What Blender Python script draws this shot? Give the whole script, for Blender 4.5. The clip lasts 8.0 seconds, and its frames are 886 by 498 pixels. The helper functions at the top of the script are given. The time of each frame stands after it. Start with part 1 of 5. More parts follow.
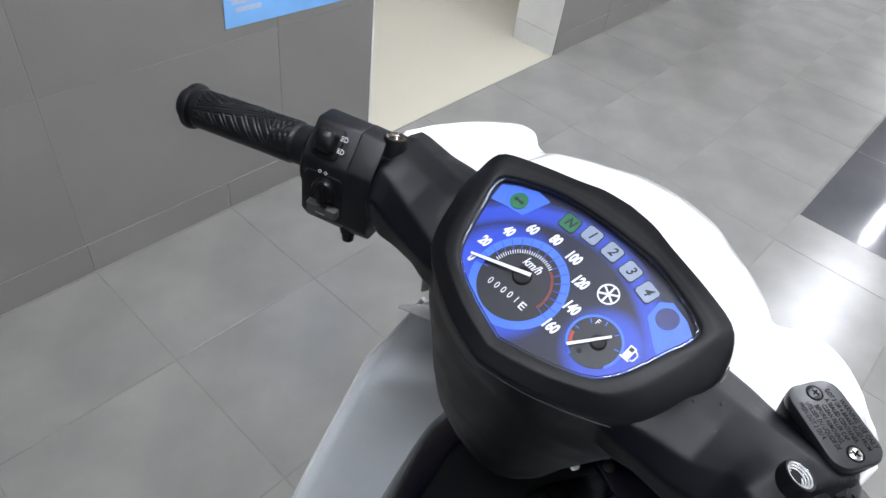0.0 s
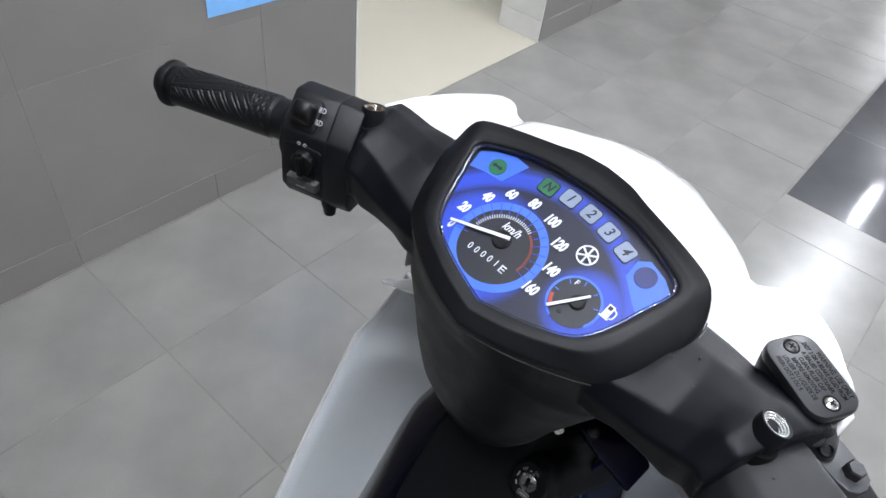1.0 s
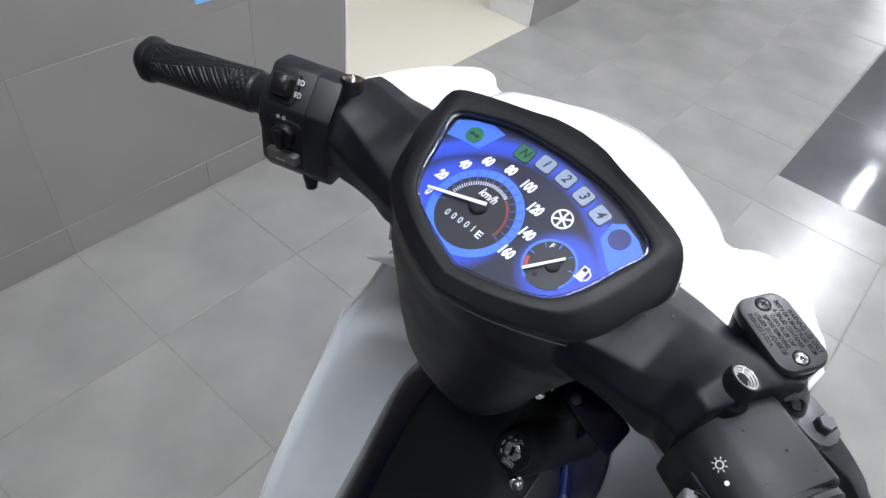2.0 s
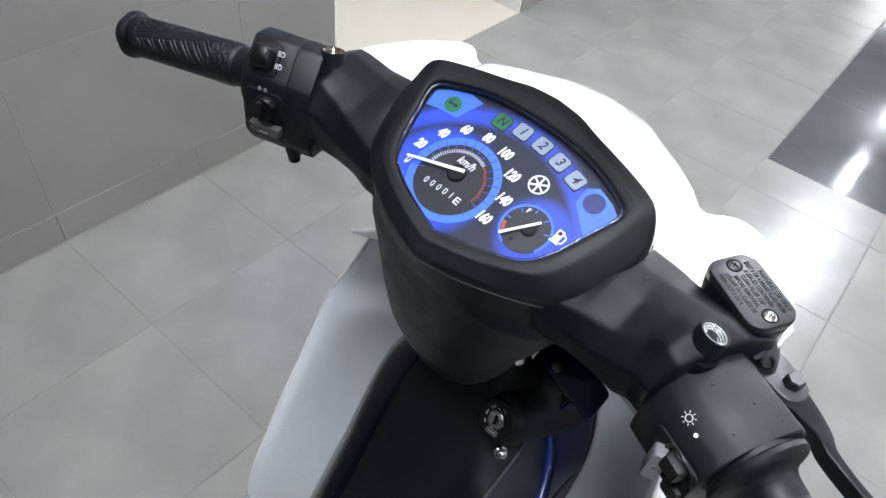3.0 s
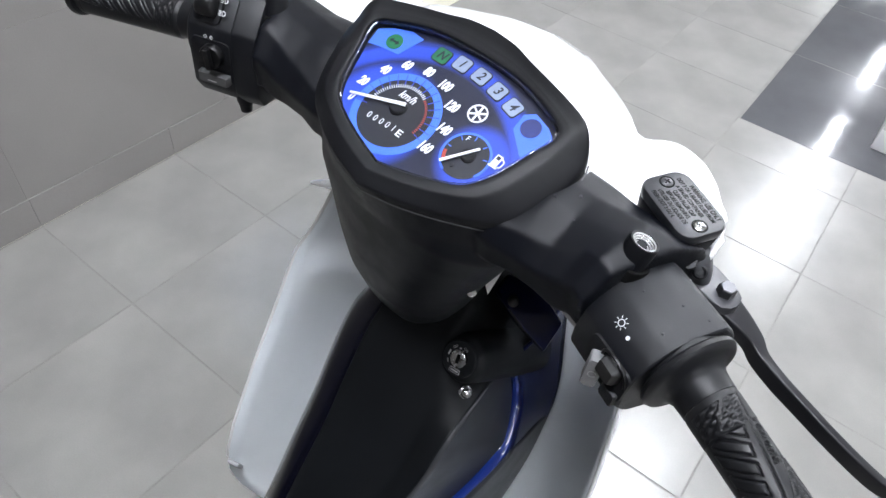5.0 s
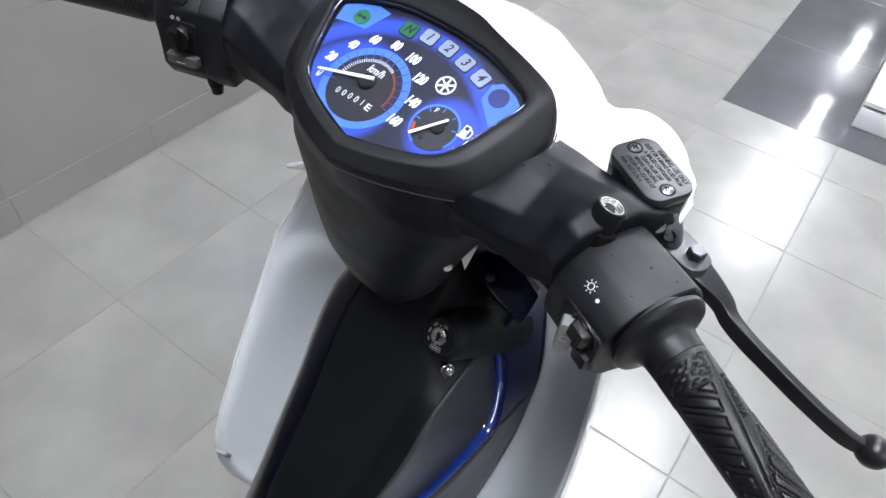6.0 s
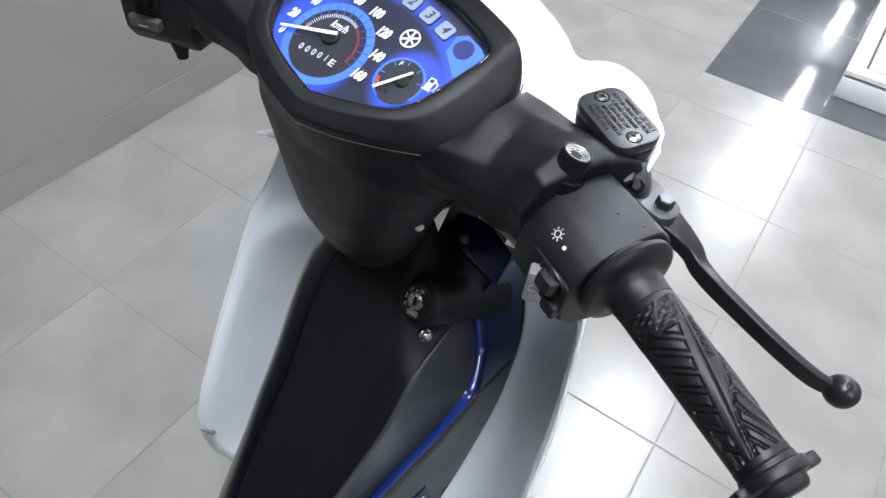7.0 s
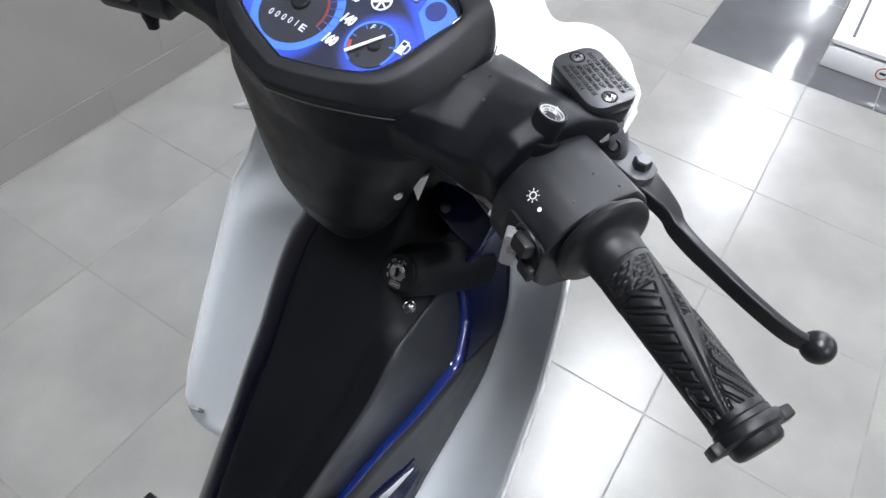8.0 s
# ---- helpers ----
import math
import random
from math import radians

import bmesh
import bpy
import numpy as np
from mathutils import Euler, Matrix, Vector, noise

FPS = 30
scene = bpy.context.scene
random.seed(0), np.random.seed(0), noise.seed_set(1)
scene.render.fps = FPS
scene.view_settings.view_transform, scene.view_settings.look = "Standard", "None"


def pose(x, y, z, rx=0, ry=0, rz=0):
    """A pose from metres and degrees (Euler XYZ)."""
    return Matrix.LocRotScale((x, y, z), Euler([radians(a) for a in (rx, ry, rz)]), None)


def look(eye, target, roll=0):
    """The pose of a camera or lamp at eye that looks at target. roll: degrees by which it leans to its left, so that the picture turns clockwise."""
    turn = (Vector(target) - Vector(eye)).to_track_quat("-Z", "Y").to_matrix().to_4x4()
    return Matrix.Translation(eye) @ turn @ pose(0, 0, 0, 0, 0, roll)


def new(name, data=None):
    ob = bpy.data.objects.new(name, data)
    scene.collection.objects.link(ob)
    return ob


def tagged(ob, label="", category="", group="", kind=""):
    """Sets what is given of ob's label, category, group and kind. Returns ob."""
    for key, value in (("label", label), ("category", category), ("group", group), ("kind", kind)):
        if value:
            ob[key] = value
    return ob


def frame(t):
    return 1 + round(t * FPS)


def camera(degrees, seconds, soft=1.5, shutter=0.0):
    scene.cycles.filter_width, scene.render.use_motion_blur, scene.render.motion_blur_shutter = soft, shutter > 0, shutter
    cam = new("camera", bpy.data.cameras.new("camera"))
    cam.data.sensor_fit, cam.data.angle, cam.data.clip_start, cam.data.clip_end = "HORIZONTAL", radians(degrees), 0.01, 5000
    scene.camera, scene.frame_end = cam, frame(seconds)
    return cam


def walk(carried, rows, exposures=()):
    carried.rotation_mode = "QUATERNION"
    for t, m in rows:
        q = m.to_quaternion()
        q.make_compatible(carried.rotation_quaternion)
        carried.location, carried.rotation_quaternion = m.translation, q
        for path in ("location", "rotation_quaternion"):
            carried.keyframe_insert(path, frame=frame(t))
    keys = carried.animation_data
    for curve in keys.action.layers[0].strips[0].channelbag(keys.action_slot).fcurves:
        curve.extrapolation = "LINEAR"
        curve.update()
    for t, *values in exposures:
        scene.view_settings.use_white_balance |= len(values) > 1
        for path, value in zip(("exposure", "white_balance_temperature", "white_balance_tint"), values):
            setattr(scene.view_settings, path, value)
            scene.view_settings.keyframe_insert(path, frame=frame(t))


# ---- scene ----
cam = camera(67.0, 8.0)
PATH = [
    (0, (1.363, 0.227, 1.303), (0.483, 1.399, -0.058), 9.0),
    (0.5, (1.371, 0.225, 1.298), (0.505, 1.401, -0.068), 8.8),
    (1, (1.379, 0.224, 1.292), (0.527, 1.401, -0.083), 8.4),
    (1.5, (1.389, 0.224, 1.288), (0.547, 1.397, -0.096), 8.0),
    (3, (1.418, 0.217, 1.28), (0.614, 1.382, -0.133), 8.0),
    (3.5, (1.427, 0.217, 1.276), (0.635, 1.381, -0.145), 7.8),
    (4, (1.435, 0.218, 1.27), (0.655, 1.377, -0.161), 7.4),
    (4.5, (1.45, 0.212, 1.268), (0.684, 1.369, -0.173), 7.1),
    (6, (1.48, 0.209, 1.259), (0.76, 1.373, -0.2), 6.0),
    (6.5, (1.488, 0.211, 1.251), (0.789, 1.372, -0.22), 5.8),
    (7, (1.499, 0.208, 1.244), (0.825, 1.363, -0.243), 5.7),
    (7.5, (1.508, 0.208, 1.238), (0.859, 1.351, -0.27), 5.5),
    (8, (1.51, 0.21, 1.236), (0.883, 1.342, -0.289), 5.5),
]
walk(cam, [(t, look(eye, target, roll)) for t, eye, target, roll in PATH], [(0.0, -0.24), (1.5, -0.15), (4.5, 0.18), (8.0, 0.28)])

# ---- light ----
world = bpy.data.worlds.new("showroom_air")
scene.world = world
world.use_nodes = True
world.node_tree.nodes["Background"].inputs["Color"].default_value = (0.9, 0.95, 1.0, 1)
world.node_tree.nodes["Background"].inputs["Strength"].default_value = 0.25
LAMP_POWER = 71.0
# the 4.2 row and the lamp at 0.12 are unseen, added to light the bike
LAMP_ROWS = [(1.45, (0.12, 2.5, 5.8, 7.6, 9.6)), (4.2, (-0.8, 2.5, 5.8, 9.6))]


# ---- materials ----
def material(name, colour, rough=0.5, metal=0.0, grain=0.0, grain_scale=400.0, bump=0.0, stain=0.0, stain_scale=6.0, coat=0.0, spec=0.5, rough_var=0.0, vary=0.0, rough_scale=0.0):
    m = bpy.data.materials.new(name)
    m.use_nodes = True
    nt = m.node_tree
    b = nt.nodes["Principled BSDF"]
    b.inputs["Base Color"].default_value = (*colour, 1)
    b.inputs["Roughness"].default_value = rough
    b.inputs["Metallic"].default_value = metal
    b.inputs["Coat Weight"].default_value = coat
    b.inputs["Coat Roughness"].default_value = 0.06
    b.inputs["Specular IOR Level"].default_value = spec
    co = nt.nodes.new("ShaderNodeTexCoord").outputs["Object"]

    def noise_tex(scale, detail):
        n = nt.nodes.new("ShaderNodeTexNoise")
        n.inputs["Scale"].default_value = scale
        n.inputs["Detail"].default_value = detail
        nt.links.new(co, n.inputs["Vector"])
        return n.outputs["Fac"]

    def span(src, low, high):
        r = nt.nodes.new("ShaderNodeMapRange")
        r.inputs["From Min"].default_value, r.inputs["From Max"].default_value = 0.3, 0.7
        r.inputs["To Min"].default_value, r.inputs["To Max"].default_value = low, high
        nt.links.new(src, r.inputs["Value"])
        return r.outputs["Result"]

    value = None
    for amount, scale, detail in ((grain, grain_scale, 2.0), (stain, stain_scale, 4.0)):
        if amount:
            f = span(noise_tex(scale, detail), 1 - amount, 1 + amount)
            if value is None:
                value = f
            else:
                mul = nt.nodes.new("ShaderNodeMath")
                mul.operation = "MULTIPLY"
                nt.links.new(value, mul.inputs[0]), nt.links.new(f, mul.inputs[1])
                value = mul.outputs[0]
    if vary:
        info = nt.nodes.new("ShaderNodeObjectInfo").outputs["Random"]
        r = nt.nodes.new("ShaderNodeMapRange")
        r.inputs["To Min"].default_value, r.inputs["To Max"].default_value = 1 - vary, 1 + vary
        nt.links.new(info, r.inputs["Value"])
        if value is None:
            value = r.outputs["Result"]
        else:
            mul = nt.nodes.new("ShaderNodeMath")
            mul.operation = "MULTIPLY"
            nt.links.new(value, mul.inputs[0]), nt.links.new(r.outputs["Result"], mul.inputs[1])
            value = mul.outputs[0]
    if value is not None:
        sc = nt.nodes.new("ShaderNodeVectorMath")
        sc.operation = "SCALE"
        sc.inputs[0].default_value = colour
        nt.links.new(value, sc.inputs["Scale"])
        nt.links.new(sc.outputs["Vector"], b.inputs["Base Color"])
    if rough_var:
        nt.links.new(span(noise_tex(rough_scale or stain_scale * 2.3, 5.0), rough - rough_var, rough + rough_var), b.inputs["Roughness"])
    if bump:
        bp = nt.nodes.new("ShaderNodeBump")
        bp.inputs["Strength"].default_value = bump
        bp.inputs["Distance"].default_value = 0.0006
        nt.links.new(noise_tex(grain_scale * 1.5, 3.0), bp.inputs["Height"])
        nt.links.new(bp.outputs["Normal"], b.inputs["Normal"])
    return m


def glow(name, colour, strength):
    m = material(name, (0.8, 0.8, 0.8), 0.6)
    b = m.node_tree.nodes["Principled BSDF"]
    b.inputs["Emission Color"].default_value = (*colour, 1)
    b.inputs["Emission Strength"].default_value = strength
    return m


FLOOR_TILE = material("grey_floor_tile", (0.232, 0.226, 0.212), 0.215, grain=0.03, grain_scale=350, bump=0.2, stain=0.13, stain_scale=4.5, rough_var=0.055, rough_scale=55, vary=0.025, spec=0.42)
DARK_TILE = material("dark_floor_tile", (0.080, 0.082, 0.088), 0.075, grain=0.12, grain_scale=500, stain=0.1, rough_var=0.03, vary=0.04)
GROUT = material("grout", (0.200, 0.193, 0.180), 0.9, grain=0.15, grain_scale=900, stain=0.15, stain_scale=15, spec=0.1)
WALL_TILE = material("wall_tile", (0.196, 0.186, 0.176), 0.45, grain=0.03, grain_scale=300, bump=0.08, stain=0.06, stain_scale=3.5, rough_var=0.02, vary=0.02)
CREAM_TILE = material("cream_floor", (0.50, 0.47, 0.385), 0.3, grain=0.02, stain=0.02, stain_scale=3, rough_var=0.02)
WHITE_TILE = material("white_tile", (0.72, 0.72, 0.70), 0.35, grain=0.02, stain=0.05, stain_scale=8, vary=0.02)
WALL_PAINT = material("white_wall_paint", (0.74, 0.74, 0.72), 0.8, grain=0.03, grain_scale=120, stain=0.03, bump=0.1)
DULL_PAINT = material("grey_wall_paint", (0.36, 0.36, 0.355), 0.8, grain=0.03, grain_scale=120, stain=0.03, bump=0.1)
DARK_BASE = material("dark_brown_base", (0.05, 0.04, 0.035), 0.5, grain=0.1, stain=0.1)
BLACK = material("black_moulded_plastic", (0.0013, 0.0019, 0.0040), 0.50, grain=0.12, grain_scale=1500, bump=0.30, stain=0.10, stain_scale=25, rough_var=0.05, spec=0.48)
# the moulded black again, its sheen lowered to stand for shade on the cover
COVER_BLACK_SHADED = material("shaded_cover_plastic", (0.0013, 0.0019, 0.0040), 0.44, grain=0.12, grain_scale=1500, bump=0.30, stain=0.10, stain_scale=25, rough_var=0.05, spec=0.26)
BLACK_SMOOTH = material("black_bezel_plastic", (0.0014, 0.0017, 0.0032), 0.55, grain=0.08, grain_scale=1800, bump=0.15, stain=0.08, stain_scale=30, rough_var=0.05, spec=0.34)
BLACK_PANEL = material("black_panel_plastic", (0.0032, 0.0040, 0.0050), 0.54, grain=0.05, grain_scale=600, stain=0.1, stain_scale=9, rough_var=0.03, spec=0.18)
BLACK_GLOSS = material("glossy_black_plastic", (0.004, 0.004, 0.0045), 0.36, grain=0.08, stain=0.1, stain_scale=60, rough_var=0.04, spec=0.32)
SATIN_BLACK = material("satin_black_paint", (0.019, 0.0205, 0.024), 0.36, grain=0.1, grain_scale=1600, bump=0.1, stain=0.1, stain_scale=14, rough_var=0.05, spec=0.55)
RUBBER = material("black_rubber", (0.0042, 0.0045, 0.0056), 0.45, grain=0.15, grain_scale=900, bump=0.10, stain=0.12, stain_scale=60, rough_var=0.015, spec=0.32)
CAST_BLACK = material("satin_cast_paint", (0.032, 0.033, 0.037), 0.40, grain=0.1, grain_scale=900, bump=0.1, stain=0.1, stain_scale=40, rough_var=0.04, spec=0.6)
LEVER_PAINT = material("black_lever_paint", (0.008, 0.008, 0.010), 0.36, spec=0.34, grain=0.08, stain=0.1, stain_scale=40, rough_var=0.06)
WHITE_PAINT = material("gloss_white_paint", (0.82, 0.82, 0.82), 0.22, coat=0.8, grain=0.01, stain=0.015, stain_scale=8)
SILVER = material("silver_paint", (0.92, 0.97, 1.0), 0.34, metal=0.20, grain=0.05, grain_scale=2500, coat=0.3, stain=0.04, stain_scale=10)
BLUE_GLOSS = material("gloss_blue_paint", (0.008, 0.026, 0.18), 0.16, coat=1.0, grain=0.1, grain_scale=2500, stain=0.05)
NAVY_GLOSS = material("gloss_navy_paint", (0.0025, 0.005, 0.036), 0.18, grain=0.1, grain_scale=2500, stain=0.05, spec=0.3)
INK_GLOSS = material("gloss_blue_black_paint", (0.0013, 0.0016, 0.0050), 0.20, grain=0.1, grain_scale=2500, stain=0.05, spec=0.35)
DULL_STEEL = material("dull_steel", (0.085, 0.085, 0.09), 0.42, metal=1.0, grain=0.1, grain_scale=1200, stain=0.15, stain_scale=80, rough_var=0.06)
STEEL = material("zinc_steel", (0.42, 0.42, 0.42), 0.26, metal=1.0, grain=0.06, grain_scale=1200, stain=0.1, stain_scale=80, rough_var=0.06)
SEAM = material("lit_black_edge", (0.075, 0.075, 0.08), 0.45, grain=0.1)
ZINC = material("bare_zinc_thread", (0.72, 0.72, 0.72), 0.30, metal=0.9, grain=0.08, grain_scale=1500, stain=0.1, stain_scale=90)
BRONZE = material("tarnished_bronze", (0.20, 0.14, 0.075), 0.38, metal=0.9, grain=0.15, grain_scale=900, stain=0.2, stain_scale=90)
GREY_PLASTIC = material("grey_plastic", (0.062, 0.062, 0.062), 0.4, grain=0.06, stain=0.1, stain_scale=60)
BUTTON_GREY = material("button_grey_plastic", (0.16, 0.16, 0.165), 0.4, grain=0.06, stain=0.1, stain_scale=60)
SEAT_VINYL = material("black_seat_vinyl", (0.012, 0.012, 0.013), 0.5, grain=0.12, grain_scale=700, bump=0.3, stain=0.1, stain_scale=12, spec=0.35)
TYRE = material("tyre_rubber", (0.02, 0.02, 0.02), 0.75, grain=0.2, grain_scale=500, bump=0.4, stain=0.2, stain_scale=12)
PRINT_WHITE = material("white_print", (0.82, 0.83, 0.85), 0.5, grain=0.03)
PRINT_GREY = material("grey_print", (0.26, 0.31, 0.41), 0.5, grain=0.04, stain=0.06, stain_scale=90)
PRINT_BLACK = material("black_print", (0.012, 0.013, 0.018), 0.5, grain=0.08, stain=0.08, stain_scale=60)
PRINT_RED = material("red_print", (0.42, 0.05, 0.03), 0.5, grain=0.05)
PRINT_GREEN = material("green_print", (0.015, 0.14, 0.055), 0.45, grain=0.05, stain=0.08, stain_scale=90)
PRINT_BLUE = material("bright_blue_print", (0.055, 0.165, 0.76), 0.5, grain=0.03, stain=0.05, stain_scale=60)
DIAL_BLUE = material("dial_blue_print", (0.025, 0.055, 0.46), 0.5, grain=0.04, stain=0.12, stain_scale=35)
DARK_BLUE = material("dark_blue_print", (0.012, 0.022, 0.13), 0.5, grain=0.04, stain=0.12, stain_scale=35)
MARK_GREY = material("faded_marking", (0.30, 0.30, 0.30), 0.6, grain=0.1)
# black of the cap lettering, also painted shade in slots and recesses
CAP_TEXT_AND_SHADE = material("dull_black_print_and_shade", (0.005, 0.005, 0.005), 0.7, grain=0.1, spec=0.08)
CAP_PLASTIC = material("satin_cap_plastic", (0.016, 0.017, 0.020), 0.35, grain=0.06, grain_scale=1500, bump=0.1, stain=0.08, stain_scale=70, rough_var=0.05, spec=0.42)
POSTER_BLUE = material("pale_blue_poster", (0.20, 0.46, 0.85), 0.4, grain=0.02, stain=0.08, stain_scale=9)
POSTER_PALE = material("pale_poster_print", (0.45, 0.52, 0.72), 0.5, grain=0.03, stain=0.08, stain_scale=30)
TERRAZZO = material("white_speckled_slab", (0.74, 0.76, 0.74), 0.25, grain=0.10, grain_scale=60, stain=0.08, stain_scale=14)
ADDED_DAYLIGHT = glow("added_daylight", (0.98, 1.0, 1.02), 6.0)
LAMP_GLOW = glow("lamp_diffuser", (0.95, 0.985, 1.075), LAMP_POWER)


def clear(name, ior=1.55):
    m = bpy.data.materials.new(name)
    m.use_nodes = True
    nt = m.node_tree
    nt.nodes.remove(nt.nodes["Principled BSDF"])
    out = nt.nodes["Material Output"]
    mix, gloss = nt.nodes.new("ShaderNodeMixShader"), nt.nodes.new("ShaderNodeBsdfGlossy")
    through_light, fresnel = nt.nodes.new("ShaderNodeBsdfTransparent"), nt.nodes.new("ShaderNodeFresnel")
    through_light.inputs["Color"].default_value = (0.96, 0.97, 0.98, 1)
    gloss.inputs["Roughness"].default_value = 0.06
    fresnel.inputs["IOR"].default_value = ior
    nt.links.new(fresnel.outputs["Fac"], mix.inputs["Fac"])
    nt.links.new(through_light.outputs["BSDF"], mix.inputs[1])
    nt.links.new(gloss.outputs["BSDF"], mix.inputs[2])
    nt.links.new(mix.outputs["Shader"], out.inputs["Surface"])
    return m


CLEAR = clear("clear_lens", 1.33)
POLISHED_EDGE = clear("polished_lens_edge", 1.9)


def dial_print():
    """Black print with a soft blue halo round the large dial and a soft blue band along the gear windows."""
    m = material("dial_print", (0.03, 0.07, 0.58), 0.5)
    nt = m.node_tree
    place = nt.nodes.new("ShaderNodeTexCoord").outputs["Object"]

    def fade(centre, stops, reach=0.12):
        d = nt.nodes.new("ShaderNodeVectorMath")
        d.operation = "DISTANCE"
        d.inputs[1].default_value = centre
        nt.links.new(place, d.inputs[0])
        rescale, ramp = nt.nodes.new("ShaderNodeMapRange"), nt.nodes.new("ShaderNodeValToRGB")
        rescale.inputs["From Max"].default_value = reach
        nt.links.new(d.outputs["Value"], rescale.inputs["Value"])
        nt.links.new(rescale.outputs["Result"], ramp.inputs["Fac"])
        ramp.color_ramp.interpolation = "EASE"
        while len(ramp.color_ramp.elements) < len(stops):
            ramp.color_ramp.elements.new(0.5)
        for e, (where, c) in zip(ramp.color_ramp.elements, stops):
            e.position, e.color = where / reach, (c, c, c, 1)
        return ramp.outputs["Color"]

    both = nt.nodes.new("ShaderNodeMath")
    both.operation = "MAXIMUM"
    first = nt.nodes.new("ShaderNodeMath")
    first.operation = "MAXIMUM"
    nt.links.new(fade((-0.0310, -0.0230, 0.0), ((0.0, 1.0), (0.034, 0.94), (0.0470, 0.02))), first.inputs[0])
    nt.links.new(fade((-0.001, -0.049, 0.0), ((0.0805, 0.0), (0.0890, 0.92), (0.0940, 1.0), (0.0985, 0.35), (0.1020, 0.03))), first.inputs[1])
    nt.links.new(first.outputs[0], both.inputs[0])
    nt.links.new(fade((0.0500, -0.0130, 0.0), ((0.0, 1.0), (0.019, 0.90), (0.031, 0.02))), both.inputs[1])
    mix = nt.nodes.new("ShaderNodeMix")
    mix.data_type = "RGBA"
    mix.inputs["A"].default_value = (0.005, 0.006, 0.014, 1)
    mix.inputs["B"].default_value = (0.023, 0.068, 0.52, 1)
    nt.links.new(both.outputs[0], mix.inputs["Factor"])
    nt.links.new(mix.outputs["Result"], nt.nodes["Principled BSDF"].inputs["Base Color"])
    return m


DIAL_PRINT = dial_print()


# ---- building helpers ----
def part(name, bm, mat, parent, label="", at=None, smooth=40.0):
    """One mesh object from a bmesh, as a part of parent (or top-level with no parent)."""
    bmesh.ops.recalc_face_normals(bm, faces=bm.faces)
    me = bpy.data.meshes.new(name)
    bm.to_mesh(me)
    bm.free()
    return part_mesh(name, me, mat, parent, label, at, smooth)


def part_mesh(name, me, mat, parent, label="", at=None, smooth=40.0):
    if mat is not None:
        me.materials.append(mat)
    if smooth:
        me.polygons.foreach_set("use_smooth", [True] * len(me.polygons))
        me.set_sharp_from_angle(angle=radians(smooth))
    ob = new(name, me)
    if parent is not None:
        ob.parent = parent
    if at is not None:
        ob.matrix_basis = at
    return tagged(ob, label)


def thing(name, x, y, z, label, category, group="", rz=0.0):
    e = new(name)
    e.matrix_basis = pose(x, y, z, 0, 0, rz)
    e.empty_display_size = 0.1
    return tagged(e, label, category, group)


def loft(rings, closed=True, caps=True, bm=None):
    """A skin over rings of equal length."""
    bm = bm or bmesh.new()
    rows = [[bm.verts.new(p) for p in ring] for ring in rings]
    n = len(rows[0])
    for a, b in zip(rows, rows[1:]):
        for i in range(n if closed else n - 1):
            j = (i + 1) % n
            bm.faces.new((a[i], a[j], b[j], b[i]))
    if closed and caps:
        bm.faces.new(rows[0][::-1])
        bm.faces.new(rows[-1])
    return bm


def prism(outline, z0, z1, bevel=0.0, seg=2):
    """An upright prism over a 2D outline, with its top edge rounded."""
    bm = bmesh.new()
    low = [bm.verts.new((x, y, z0)) for x, y in outline]
    top = [bm.verts.new((x, y, z1)) for x, y in outline]
    n = len(outline)
    for i in range(n):
        j = (i + 1) % n
        bm.faces.new((low[i], low[j], top[j], top[i]))
    bm.faces.new(low[::-1])
    face = bm.faces.new(top)
    if bevel:
        bmesh.ops.bevel(bm, geom=list(face.edges), offset=bevel, segments=seg, profile=0.5, affect="EDGES")
    return bm


def box(x0, x1, y0, y1, z0, z1, bevel=0.0, seg=2):
    bm = bmesh.new()
    bmesh.ops.create_cube(bm, size=1.0, matrix=Matrix.Translation(((x0 + x1) / 2, (y0 + y1) / 2, (z0 + z1) / 2)) @ Matrix.Diagonal((x1 - x0, y1 - y0, z1 - z0, 1)))
    if bevel:
        bmesh.ops.bevel(bm, geom=list(bm.edges), offset=bevel, segments=seg, profile=0.5, affect="EDGES")
    return bm


def lathe(profile, seg=32, squash=1.0):
    """A solid turned about z from (radius, height) pairs."""
    return loft([[(r * math.cos(2 * math.pi * i / seg), squash * r * math.sin(2 * math.pi * i / seg), h) for i in range(seg)] for r, h in profile])


def disc(r, z0, z1, seg=32, bevel=0.0, squash=1.0):
    return prism([(r * math.cos(2 * math.pi * i / seg), squash * r * math.sin(2 * math.pi * i / seg)) for i in range(seg)], z0, z1, bevel)


def annulus(r0, r1, z0, z1, a0=0.0, a1=360.0, seg=48):
    """A flat ring or arc, angles in degrees from x."""
    full = abs(a1 - a0) >= 360
    n = max(3, int(seg * abs(a1 - a0) / 360)) + 1
    rows = []
    for i in range(n):
        a = radians(a0 + (a1 - a0) * i / (n - 1))
        c, s = math.cos(a), math.sin(a)
        rows.append([(r0 * c, r0 * s, z0), (r1 * c, r1 * s, z0), (r1 * c, r1 * s, z1), (r0 * c, r0 * s, z1)])
    if full:
        rows[-1] = rows[0]
        bm = loft(rows, caps=False)
        bmesh.ops.remove_doubles(bm, verts=bm.verts, dist=1e-7)
        return bm
    return loft(rows)


